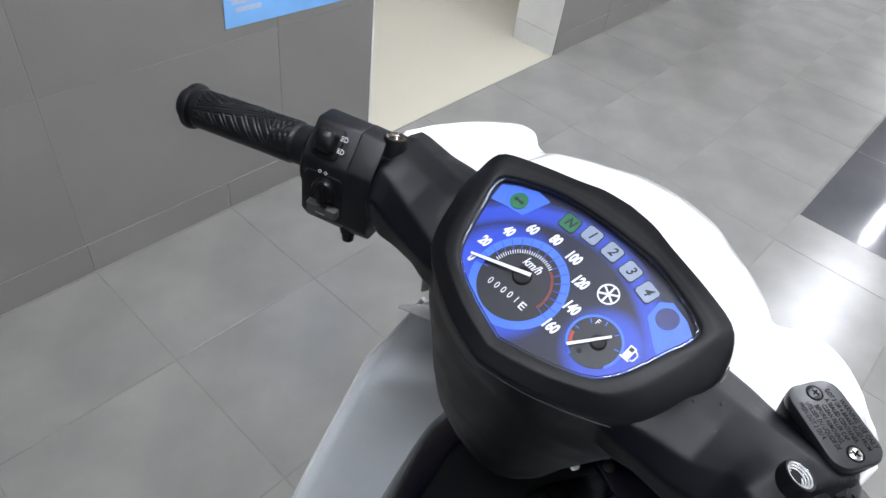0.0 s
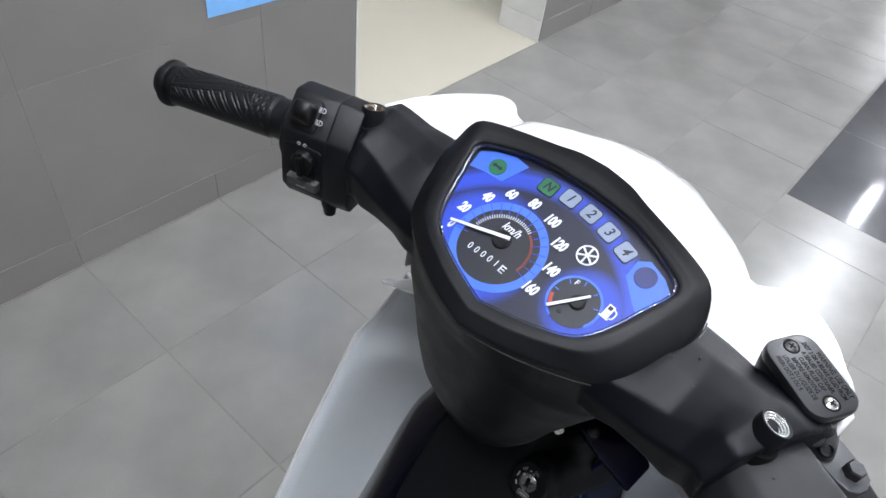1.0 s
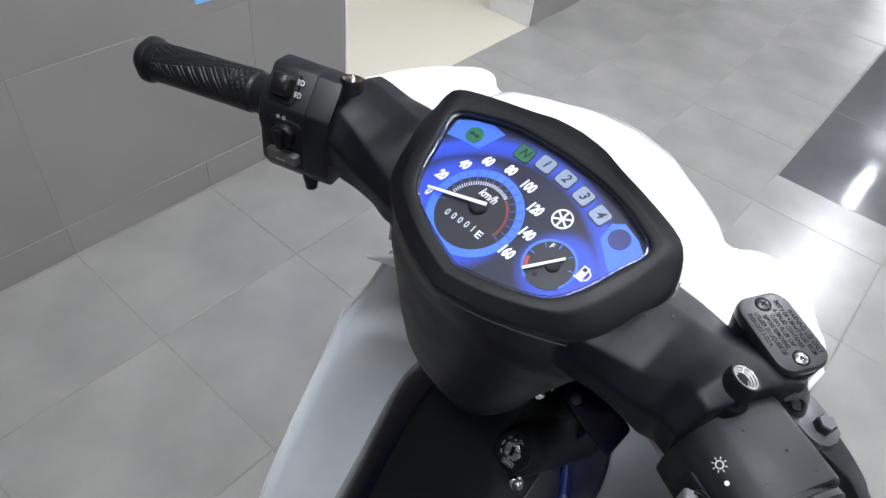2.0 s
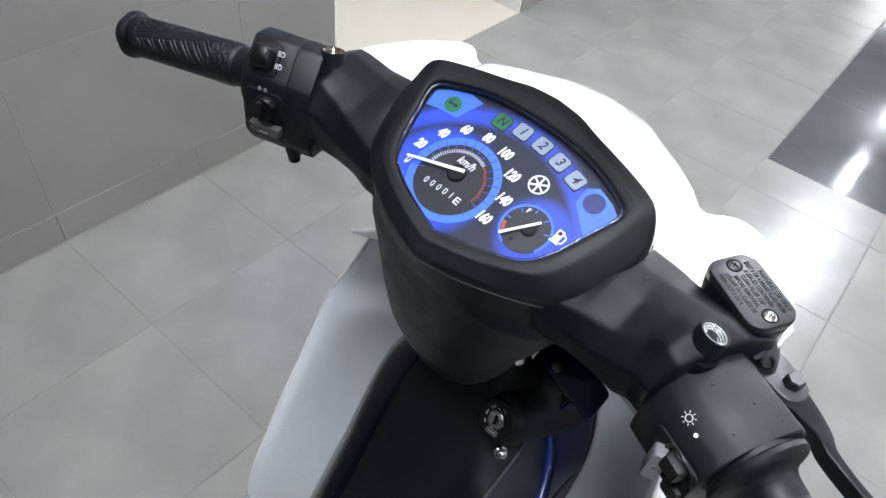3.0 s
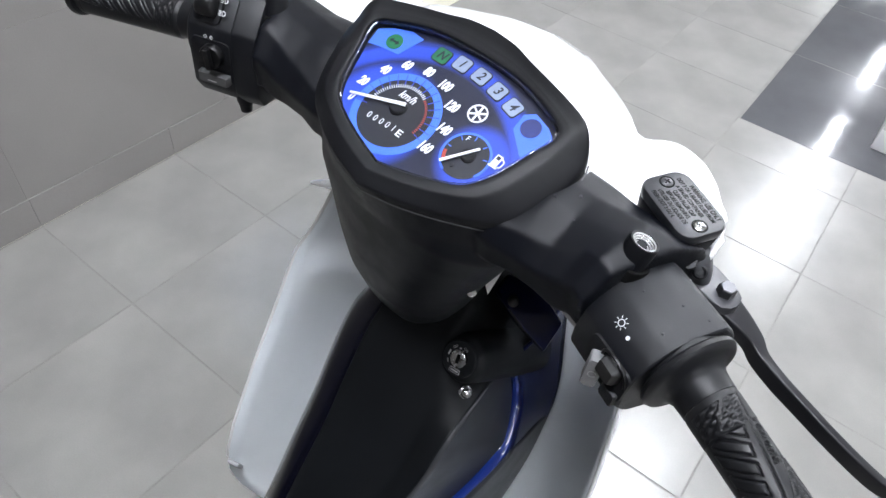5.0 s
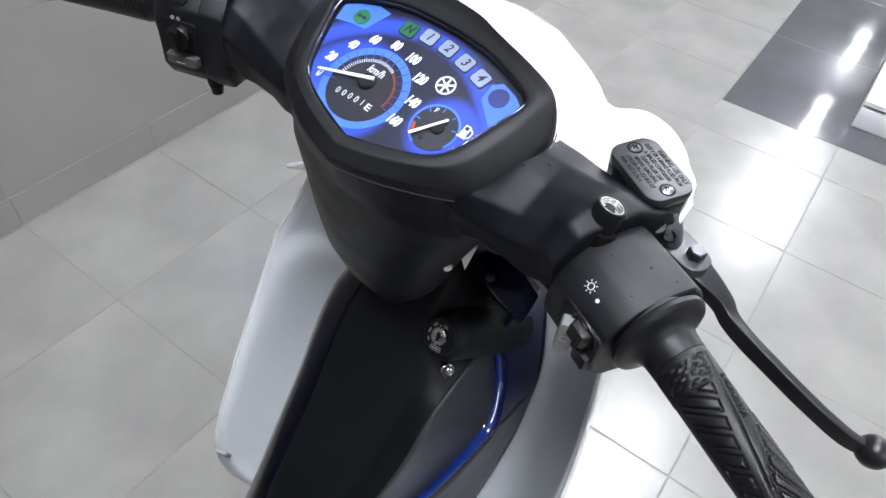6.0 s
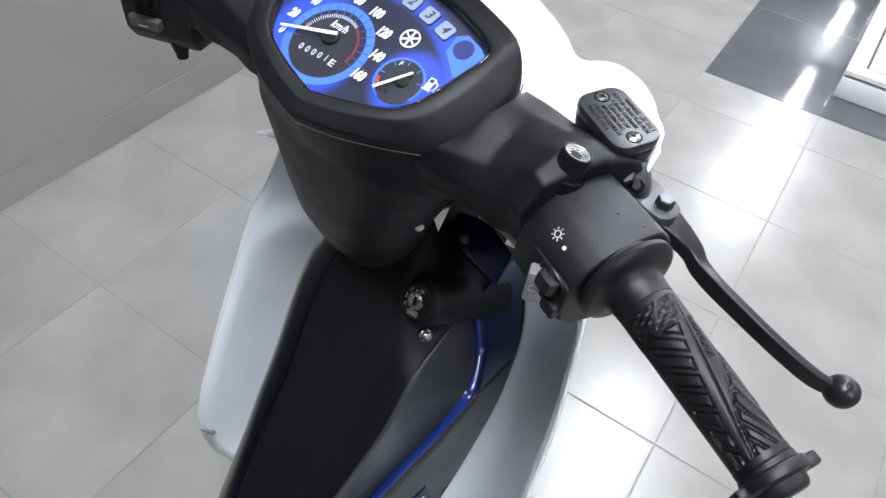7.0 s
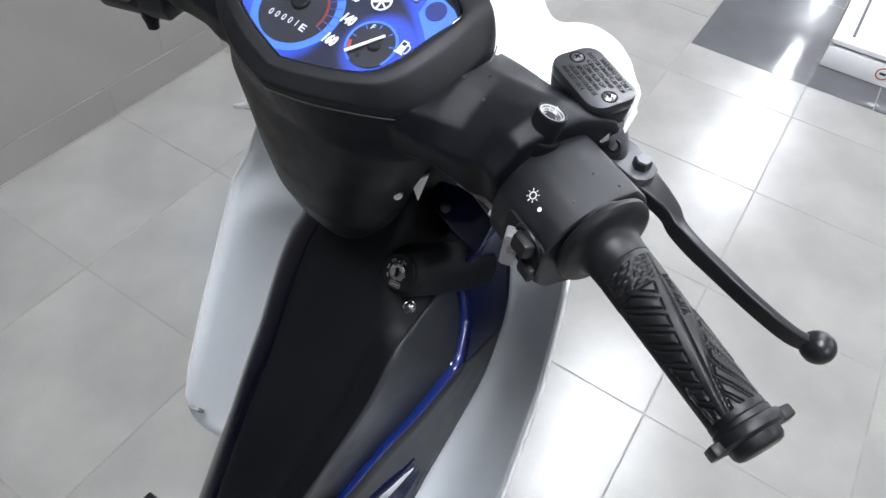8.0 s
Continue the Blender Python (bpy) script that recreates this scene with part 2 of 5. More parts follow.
def sweep(points, sizes, seg=12, up=(0, 0, 1), power=2.0):
    """A tube along points; sizes are radii, or (half width, half height) pairs."""
    rings = []
    for i, p in enumerate(points):
        p = Vector(p)
        a, b = Vector(points[max(i - 1, 0)]), Vector(points[min(i + 1, len(points) - 1)])
        d = (b - a).normalized()
        side = d.cross(Vector(up)).normalized()
        top = side.cross(d)
        w, h = sizes[i] if isinstance(sizes[i], tuple) else (sizes[i], sizes[i])
        ring = []
        for k in range(seg):
            t = 2 * math.pi * k / seg
            c, s = math.cos(t), math.sin(t)
            ring.append(p + side * (w * math.copysign(abs(c) ** (2 / power), c)) + top * (h * math.copysign(abs(s) ** (2 / power), s)))
        rings.append(ring)
    return loft(rings)


def smooth_line(points, n):
    """n points on a Catmull-Rom curve through the points given."""
    pts = [Vector(p) for p in points]
    out = []
    for k in range(n):
        f = k / (n - 1) * (len(pts) - 1)
        i = min(int(f), len(pts) - 2)
        t = f - i
        p0, p1, p2, p3 = pts[max(i - 1, 0)], pts[i], pts[i + 1], pts[min(i + 2, len(pts) - 1)]
        out.append(0.5 * ((2 * p1) + (p2 - p0) * t + (2 * p0 - 5 * p1 + 4 * p2 - p3) * t * t + (3 * p1 - p0 - 3 * p2 + p3) * t ** 3))
    return out


def interp(x, table):
    xs, ys = zip(*table)
    return float(np.interp(x, xs, ys))


def rounded(w, h, r, n=5):
    """The outline of a rounded rectangle about the origin."""
    out = []
    for cx, cy, a0 in ((w - r, h - r, 0), (-w + r, h - r, 90), (-w + r, -h + r, 180), (w - r, -h + r, 270)):
        for i in range(n + 1):
            a = radians(a0 + 90 * i / n)
            out.append((cx + r * math.cos(a), cy + r * math.sin(a)))
    return out


def mirrored(half):
    """A closed outline from its right half, front to rear."""
    return [(x, y) for x, y in half] + [(-x, y) for x, y in reversed(half) if x > 1e-6]


def writing(name, body, size, mat, parent, at, label="", squeeze=1.0, shear=0.0, align="CENTER", bold=0.0):
    """Raised flat lettering in the built-in font."""
    cu = bpy.data.curves.new(name, "FONT")
    cu.body, cu.size, cu.extrude, cu.shear, cu.align_x, cu.align_y = body, size, 0.00006, shear, align, "CENTER"
    cu.resolution_u, cu.offset = 3, bold
    cu.space_line = 0.95
    tmp = bpy.data.objects.new(name, cu)
    scene.collection.objects.link(tmp)
    me = bpy.data.meshes.new_from_object(tmp.evaluated_get(bpy.context.evaluated_depsgraph_get()))
    bpy.data.objects.remove(tmp)
    me.materials.clear()
    me.transform(Matrix.Diagonal((squeeze, 1, 1, 1)))
    return part_mesh(name, me, mat, parent, label, at, 0)


# ---- the room ----
def slab(name, bm, mat, label, category, parent=None):
    return tagged(part(name, bm, mat, parent, smooth=0), label, category, kind="structure")


# floor of grey tiles on a grouted bed
TILE, X_LINE, Y_LINE = 0.4, 0.376, 0.6
floor = slab("floor", box(0.0, 6.4, -3.6, 11.4, -0.12, -0.0006), GROUT, "grey polished tile showroom floor with fine darker joints", "floor")
DARK_X, DARK_Y = 1.182, 2.4
tile_meshes = {}
rng_tile = random.Random(7)


def floor_tile(x0, x1, y0, y1, mat):
    """One tile with a slightly eased edge."""
    key = (round(x1 - x0, 3), round(y1 - y0, 3), mat.name)
    if key not in tile_meshes:
        w, d = (x1 - x0) / 2 - 0.0018, (y1 - y0) / 2 - 0.0018
        bm = prism([(-w, -d), (w, -d), (w, d), (-w, d)], -0.008, 0.0, 0.0005, 1)
        bmesh.ops.recalc_face_normals(bm, faces=bm.faces)
        me = bpy.data.meshes.new("floor_tile")
        bm.to_mesh(me)
        bm.free()
        me.materials.append(mat)
        tile_meshes[key] = me
    ob = new("floor_tile", tile_meshes[key])
    ob.parent = floor
    ob.location = ((x0 + x1) / 2, (y0 + y1) / 2, 0)
    ob.rotation_euler = (radians(rng_tile.uniform(-0.09, 0.09)), radians(rng_tile.uniform(-0.09, 0.09)), 0)


def tile_cells():
    """All tile rectangles, cut at the wall and at the dark strip."""
    for i in range(-1, 15):
        for j in range(-11, 27):
            x0, y0 = X_LINE + TILE * i, Y_LINE + TILE * j
            x1, y1 = x0 + TILE, y0 + TILE
            x0 = max(x0, 0.004)
            if x1 > DARK_X + 0.02 and y1 > DARK_Y + 0.02:
                if y0 < DARK_Y - 0.02:
                    yield x0, x1, y0, DARK_Y, FLOOR_TILE
                continue
            if y1 < 11.3 and x1 < 6.45:
                yield x0, x1, y0, y1, FLOOR_TILE
    for i in range(9):
        for j in range(15):
            x0, y0 = DARK_X + 0.6 * i, DARK_Y + 0.6 * j
            if x0 + 0.6 < 6.4 and y0 + 0.6 < 11.4:
                yield x0, x0 + 0.6, y0, y0 + 0.6, DARK_TILE


# left wall with two doorways, tiled
WALL_T, WALL_H = 0.215, 3.1
OPENINGS = [(1.527, 2.598, 2.2), (4.1, 4.95, 2.2)]


def wall_with_openings():
    bm = bmesh.new()
    spans, y = [], -3.6
    for a, b, h in OPENINGS:
        spans += [(y, a, 0.0), (a, b, h)]
        y = b
    spans.append((y, 11.4, 0.0))
    for a, b, z in spans:
        bmesh.ops.create_cube(bm, size=1.0, matrix=Matrix.Translation((-WALL_T / 2 - 0.0004, (a + b) / 2, (z + WALL_H) / 2 - 0.06)) @ Matrix.Diagonal((WALL_T - 0.0008, b - a, WALL_H - z + 0.12, 1)))
    return bm


wall_west = slab("wall_west", wall_with_openings(), GROUT, "long wall faced with grey-brown ceramic tiles", "wall")
wall_tile_meshes = {}


def wall_tile(y0, y1, z0, z1, proud=0.0):
    key = (round(y1 - y0, 3), round(z1 - z0, 3), proud)
    if key not in wall_tile_meshes:
        w, d = (y1 - y0) / 2 - 0.0008, (z1 - z0) / 2 - 0.0008
        bm = prism([(-w, -d), (w, -d), (w, d), (-w, d)], -0.009, 0.0 + proud, 0.0005, 1)
        bmesh.ops.transform(bm, matrix=pose(0, 0, 0, 90, 0, 90), verts=bm.verts)
        bmesh.ops.recalc_face_normals(bm, faces=bm.faces)
        me = bpy.data.meshes.new("wall_tile")
        bm.to_mesh(me)
        bm.free()
        me.materials.append(WALL_TILE)
        wall_tile_meshes[key] = me
    ob = new("wall_tile", wall_tile_meshes[key])
    ob.parent = wall_west
    ob.location = (0, (y0 + y1) / 2, (z0 + z1) / 2)


def cut_spans(a, b, z):
    """The stretches of a course between the doorways."""
    left = [(a, b)]
    for o0, o1, h in OPENINGS:
        if z < h:
            left = [s for y0, y1 in left for s in ((y0, min(y1, o0)), (max(y0, o1), y1)) if s[1] - s[0] > 0.02]
    return left


# white tiled reveals of the doorway
for y, turn in ((OPENINGS[0][1], -1), (OPENINGS[0][0], 1)):
    reveal = slab("doorway_reveal", box(-0.214, -0.001, min(y, y + 0.006 * turn), max(y, y + 0.006 * turn), 0.0, 2.2), GROUT, "white tiled doorway reveal", "trim")
    z = 0.0
    for h in (0.094, 0.6, 0.6, 0.6, 0.3):
        ob = part("white_tile", box(-0.213, 0.0005, min(y + 0.004 * turn, y + 0.011 * turn), max(y + 0.004 * turn, y + 0.011 * turn), z + 0.001, z + h - 0.001, 0.0008, 1), WHITE_TILE, reveal, smooth=0)
        z += h

# the bright room behind the doorway
slab("floor_side_room", box(-4.2, 0.0, -1.0, 7.0, -0.12, 0.002), CREAM_TILE, "cream polished floor of the side room", "floor")
slab("wall_side_room_far", box(-4.35, -4.2, -1.0, 7.0, 0.0, 3.1), WALL_PAINT, "plain white wall of the side room", "wall")
slab("wall_side_room_end", box(-4.2, -0.22, 3.12, 3.22, 0.0, 3.1), WALL_PAINT, "plain white partition of the side room", "wall")
slab("baseboard", box(-4.2, -0.222, 3.095, 3.119, 0.002, 0.16, 0.002, 1), DARK_BASE, "dark brown baseboard along the partition", "baseboard")
slab("wall_side_room_south", box(-4.2, -0.22, -1.1, -1.0, 0.0, 3.1), WALL_PAINT, "plain white wall of the side room", "wall")
slab("wall_side_room_north", box(-4.2, -0.22, 7.0, 7.1, 0.0, 3.1), WALL_PAINT, "plain white wall of the side room", "wall")

# plain walls and ceiling that close the showroom
slab("wall_east", box(6.4, 6.6, -3.6, 11.4, -0.1, 3.1), DULL_PAINT, "plain grey showroom wall", "wall")
# unseen south wall, dark and close so the handlebar cover reflects less
slab("wall_south", box(-0.21, 6.6, -2.6, -2.4, -0.1, 3.1), DARK_BASE, "unseen wall, made dark to dim reflections on the handlebar cover", "wall")
def wall_with_window():
    bm = bmesh.new()
    for x0, x1, z0, z1 in ((-0.21, 0.3, -0.1, 3.1), (6.1, 6.6, -0.1, 3.1), (0.3, 6.1, -0.1, 0.35), (0.3, 6.1, 2.7, 3.1)):
        bmesh.ops.create_cube(bm, size=1.0, matrix=Matrix.Translation(((x0 + x1) / 2, 11.5, (z0 + z1) / 2)) @ Matrix.Diagonal((x1 - x0, 0.2, z1 - z0, 1)))
    return bm


# unseen shop front with a glowing backdrop, added to brighten the floor's reflections
slab("wall_north", wall_with_window(), WALL_PAINT, "unseen white end wall round the added shop front", "wall")
window = slab("window_1", box(0.3, 6.1, 11.42, 11.50, 0.35, 0.40), DULL_PAINT, "unseen glazed shop front, added to brighten floor reflections", "window")
part("window_head", box(0.3, 6.1, 11.42, 11.50, 2.65, 2.70), DULL_PAINT, window, smooth=0)
for i in range(6):
    part("mullion", box(0.3 + 1.15 * i, 0.35 + 1.15 * i, 11.42, 11.50, 0.40, 2.65), DULL_PAINT, window, smooth=0)
for i in range(5):
    pane = part("pane", box(0.35 + 1.15 * i, 1.45 + 1.15 * i, 11.455, 11.461, 0.40, 2.65), CLEAR, window, smooth=0)
    pane.visible_shadow = False
slab("backdrop", box(-1.0, 7.4, 12.6, 12.62, -0.5, 4.2), ADDED_DAYLIGHT, "unseen glowing backdrop behind the added shop front", "backdrop")
slab("ceiling", box(-4.4, 6.6, -3.8, 11.6, 3.1, 3.25), DULL_PAINT, "plain grey ceiling above hanging light panels", "ceiling")


def ceiling_light(x, y, width=0.2, length=1.2):
    e = thing("ceiling_light", x, y, 2.82, "white framed hanging light panel, switched on", "light", "ceiling lights")
    w, d = width / 2, length / 2
    bm = loft([[(s * (w + o), t * (d + o), z) for s, t in ((-1, -1), (1, -1), (1, 1), (-1, 1))] for o, z in ((0.0, -0.012), (0.02, -0.012), (0.02, 0.0), (0.0, 0.0))], caps=False)
    part("frame", bm, WHITE_PAINT, e, smooth=0)
    part("diffuser", box(-w, w, -d, d, -0.008, -0.001), LAMP_GLOW, e, smooth=0)
    for q in (-0.7, 0.7):
        part("rod", sweep([(0, q * d, -0.001), (0, q * d, 0.281)], [0.004, 0.004], 8), STEEL, e, "thin steel hanging rod")


for x, ys in LAMP_ROWS:
    for y in ys:
        ceiling_light(x, y, *((0.09, 0.85) if y > 7 else (0.2, 1.2)))
for x, y in ((-1.3, 1.9), (-2.8, 1.9), (-1.3, 5.0)):
    ceiling_light(x, y, 0.2, 0.6)

# blue notice on the tiled wall
poster = thing("poster", 0.0, 1.046, 0.533, "pale blue printed poster fixed to the tiled wall", "poster")
part("sheet", box(0.0012, 0.0024, 0.0, 0.42, 0.0, 0.60), POSTER_BLUE, poster, smooth=0, at=pose(0, 0, 0, -2, 0, 0))
for y, z, w, h in ((0.03, 0.035, 0.075, 0.012), (0.02, 0.055, 0.10, 0.014), (0.022, 0.08, 0.09, 0.012), (0.15, 0.045, 0.09, 0.012), (0.15, 0.065, 0.11, 0.014), (0.29, 0.05, 0.1, 0.02)):
    part("print_bar", box(0.0026, 0.0029, y, y + w, z, z + h), POSTER_PALE, poster, smooth=0, at=pose(0, 0, 0, -2, 0, 0))
for y in (0.10, 0.135, 0.17, 0.205):
    part("red_print_bar", box(0.0026, 0.0029, y, y + 0.02, 0.10, 0.118), PRINT_RED, poster, "red printed bar", smooth=0, at=pose(0, 0, 0, -2, 0, 0))

# low white display plinth on the dark strip
plinth = thing("display_plinth", 1.578, 2.552, 0.0, "low white display plinth with a speckled slab top on dark tiles", "plinth")
part("base", box(0, 1.3, 0, 1.9, 0.0, 0.075, 0.004), WHITE_PAINT, plinth)
part("band", box(0.012, 1.288, 0.012, 1.888, 0.075, 0.085), MARK_GREY, plinth)
part("rim", loft([[(a, b, z) for a, b in ((0.0 + o, 0.0 + o), (1.3 - o, 0.0 + o), (1.3 - o, 1.9 - o), (0.0 + o, 1.9 - o))] for o, z in ((0.0, 0.085), (0.0, 0.10), (0.05, 0.10), (0.05, 0.088))], caps=False), WHITE_PAINT, plinth, smooth=20)
part("dark_joint", box(0.048, 1.252, 0.048, 1.852, 0.086, 0.092), PRINT_BLACK, plinth, "black joint round the slab")
part("slab", box(0.06, 1.24, 0.06, 1.84, 0.092, 0.10, 0.003), TERRAZZO, plinth, "white speckled slab")
part("sticker", annulus(0.017, 0.021, 0.0, 0.0006), PRINT_RED, plinth, "red ring sticker", at=pose(0.185, -0.0003, 0.042, 90, 0, 0))
part("sticker_mark", box(-0.010, 0.010, -0.004, 0.004, 0.0, 0.0006), PRINT_BLACK, plinth, "dark mark inside the red ring", at=pose(0.185, -0.0003, 0.042, 90, 0, 0))


# ---- the motorcycle ----
XC = 1.237
BASE = Vector((XC, 0.52, 0.0))
bike = thing("motorcycle", *BASE, "small white and silver step-through motorcycle with black handlebar cover", "motorcycle")
TO_BIKE = Matrix.Translation(-BASE)
# handlebar, turned 5.4 degrees to the right about its raked column
RAKE = radians(26)
MH = TO_BIKE @ Matrix.Translation((1.239, 0.522, 1.007)) @ Matrix.Rotation(radians(-5.4), 4, Vector((0, -math.sin(RAKE), math.cos(RAKE))))
# instrument plane, tipped towards the rider
MM = MH @ pose(0, 0, -0.0077, 24.95, 0, 0)
M_IN_H = pose(0, 0, -0.0077, 24.95, 0, 0)

GLASS = smooth_line([(0, .0520, 0), (.028, .0508, 0), (.05, .0468, 0), (.0705, .0395, 0), (.0825, .0335, 0), (.0848, .0250, 0), (.079, .009, 0), (.0725, -.011, 0), (.066, -.0245, 0), (.057, -.0345, 0), (.040, -.0425, 0), (.021, -.049, 0), (0, -.0545, 0)], 37)
GLASS = mirrored([(p.x, p.y) for p in GLASS[:-1]] + [(0.0, GLASS[-1].y)])
RIM = smooth_line([(0, .0690, 0), (.020, .0672, 0), (.037, .0625, 0), (.07, .0545, 0), (.094, .0465, 0), (.1045, .036, 0), (.1085, .022, 0), (.106, .003, 0), (.098, -.022, 0), (.087, -.0385, 0), (.060, -.0545, 0), (.030, -.0665, 0), (0, -.0735, 0)], 37)
RIM = mirrored([(p.x, p.y) for p in RIM[:-1]] + [(0.0, RIM[-1].y)])


def rim_z(x, y):
    """Height of the bezel's outer edge over the instrument plane."""
    ends = interp(y, [(-0.075, 0.008), (-0.06, 0.004), (-0.035, -0.007), (0.0, -0.008), (0.030, -0.006), (0.045, 0.008), (0.075, 0.012)])
    return ends


def rim_bend(y):
    """How far the band bends down, from the front to the rider's side."""
    return interp(y, [(-0.075, 1.0), (-0.035, 0.9), (0.0, 0.45), (0.045, 0.0)])


def blend_ring(f, z):
    """A ring round the instruments at the fraction f from glass to rim; the rider's side of the band bends down to the seam."""
    ring = []
    for a, b in zip(GLASS, RIM):
        bend = rim_bend(b[1]) * max(0.0, f - 0.42) / 0.58
        ring.append((a[0] * (1 - f) + b[0] * f, a[1] * (1 - f) + b[1] * f, z + f * f * rim_z(b[0], b[1]) - 0.0062 * bend))
    return ring


# bezel round the instruments
bezel = part("bezel", loft([blend_ring(0.0, -0.002), blend_ring(0.0, 0.0080), blend_ring(0.010, 0.0087), blend_ring(0.03, 0.0090), blend_ring(0.20, 0.0090), blend_ring(0.36, 0.0088), blend_ring(0.42, 0.0086), blend_ring(0.48, 0.0082), blend_ring(0.70, 0.0068), blend_ring(0.90, 0.0050), blend_ring(0.955, 0.0042), blend_ring(0.985, 0.0030), blend_ring(1.0, 0.0010), blend_ring(1.004, -0.0020), blend_ring(0.985, -0.0058)], caps=False), BLACK_SMOOTH, bike, "satin black instrument bezel", MM, 55)

# rear cover under the bezel: a bowl that narrows to the column, and an arm to each side
def bowl_ring(w, left, right, rear, front=0.055, power=2.0, n=72):
    ring = []
    for i in range(n):
        t = 2 * math.pi * i / n
        c, s = math.cos(t), math.sin(t)
        y = (front + rear) / 2 + (front - rear) / 2 * math.copysign(abs(c) ** (2 / power), c)
        ring.append(((left if s < 0 else right) * math.copysign(abs(s) ** (2 / power), s), y, w))
    return ring


def rim_ring(k, drop):
    return [M_IN_H @ Vector((x * k, y * k, drop + rim_z(x, y))) for x, y in RIM]


mid = bowl_ring(-0.075, 0.0955, 0.0975, -0.0520, 0.055, 2.3)
bowl = [rim_ring(0.5, -0.022), rim_ring(0.9, -0.014), rim_ring(0.985, -0.004), rim_ring(0.995, -0.010), [Vector(a) * 0.5 + Vector(b) * 0.5 for a, b in zip(rim_ring(1.0, -0.018), mid)], mid]
BOWL = ((-0.11, 0.0900, 0.0825, -0.0474), (-0.15, 0.0835, 0.0655, -0.0420), (-0.185, 0.0762, 0.0540, -0.0355), (-0.210, 0.0675, 0.0430, -0.0260), (-0.232, 0.0577, 0.0288, -0.0130), (-0.250, 0.0474, 0.0149, 0.0008))
bowl += [bowl_ring(w, left, right, rear, 0.055, 2.22) for w, left, right, rear in BOWL] + [bowl_ring(-0.254, 0.030, 0.010, 0.012, 0.045)]

# arm sections: along, top at three places, ridge, rear, lower rear, under side
ARM = [
    (0.050, (-0.030, -0.030, -0.031), (-0.030, -0.036), (-0.034, -0.044), (-0.030, -0.060), -0.066),
    (0.088, (-0.018, -0.014, -0.0165), (-0.0290, -0.0290), (-0.0360, -0.0430), (-0.0330, -0.0640), -0.074),
    (0.105, (-0.0135, -0.0085, -0.0115), (-0.0265, -0.0270), (-0.0350, -0.0420), (-0.0310, -0.0600), -0.070),
    (0.125, (-0.0145, -0.0085, -0.0135), (-0.0225, -0.0255), (-0.0345, -0.0400), (-0.0310, -0.0600), -0.070),
    (0.145, (-0.0178, -0.0065, -0.0085), (-0.0168, -0.0152), (-0.0350, -0.0340), (-0.0320, -0.0620), -0.070),
    (0.162, (-0.0165, -0.0035, -0.0035), (-0.0215, -0.0098), (-0.0365, -0.0290), (-0.0310, -0.0585), -0.067),
    (0.1775, (-0.0175, -0.0070, -0.0072), (-0.0245, -0.0122), (-0.0390, -0.0320), (-0.0340, -0.0590), -0.068),
]


def arm(s, bm):
    rings = []
    for u, top, ridge, rear, low, under in ARM:
        if s < 0 and 0.12 < u < 0.15:
            ridge, top = ((-0.0232, -0.0222), (-0.0145, -0.0080, -0.0105)) if u < 0.13 else ((-0.0212, -0.0158), (-0.0178, -0.0062, -0.0072))
        u = min(u, 0.1775 if s > 0 else 0.1700)
        corners = [(0.047, top[0] - 0.006), (0.043, top[0]), (0.018, top[1]), (0.0, top[2]), ridge, rear, low, (low[0] + 0.012, under), (0.034, under), (0.046, under + 0.012)]
        ring, skew = [], interp(u, [(0.14, 0.0), (0.1725, 0.42)])
        for (v0, w0), (v1, w1) in zip(corners, corners[1:] + corners[:1]):
            ring += [(s * (u + skew * (v0 + (v1 - v0) * k / 4)), v0 + (v1 - v0) * k / 4, w0 + (w1 - w0) * k / 4) for k in range(4)]
        rings.append(ring)
    return loft(rings, bm=bm)


shell = loft(bowl)
for s in (1, -1):
    arm(s, shell)
cover = part("rear_cover", shell, COVER_BLACK_SHADED, bike, "matt black handlebar cover with an arm to each side", MH, 60)
fuse = cover.modifiers.new("moulding", "REMESH")
fuse.mode, fuse.voxel_size, fuse.use_smooth_shade = "VOXEL", 0.0016, True
ease = cover.modifiers.new("rounding", "SMOOTH")
ease.factor, ease.iterations = 0.5, 12

# seam under the bezel; its paler colour stands for light caught on the edge
rear_rim = [M_IN_H @ Vector((x * 1.008, y * 1.008, -0.0046 - 0.0060 * rim_bend(y) + rim_z(x, y))) for x, y in RIM if y < (0.034 if x > 0 else 0.012)]
rear_rim = sorted(rear_rim, key=lambda p: math.atan2(p.x, -p.y - 0.02))
part("cover_seam", sweep(rear_rim, [0.00045] * len(rear_rim), 6), SEAM, bike, "pale strip for the lit moulding edge under the bezel", MH)

# instrument face and its print
dial = part("instrument_face", prism([(x * 0.995, y * 0.995) for x, y in GLASS], -0.003, 0.0), DIAL_PRINT, bike, "blue and black instrument face", MM, 0)


def flat(name, bm, mat, label="", parent=None, x=0.0, y=0.0, z=0.0, rz=0.0):
    return part(name, bm, mat, parent or dial, label, pose(x, y, z, 0, 0, rz), 0)


def clip_to_glass(points, shrink=0.985):
    """Pull points that lie outside the glass outline back to it."""
    out = []
    n = len(GLASS)
    for x, y in points:
        k = 1.0
        for i in range(n):
            (ax, ay), (bx, by) = GLASS[i], GLASS[(i + 1) % n]
            ex, ey = bx - ax, by - ay
            det = x * ey - y * ex
            if abs(det) > 1e-12:
                f = (ax * ey - ay * ex) / det
                g = (ax * y - ay * x) / det
                if 0 <= g <= 1 and 0 < f < k / 1.0:
                    k = min(k, f * shrink)
        out.append((x * k, y * k))
    return out


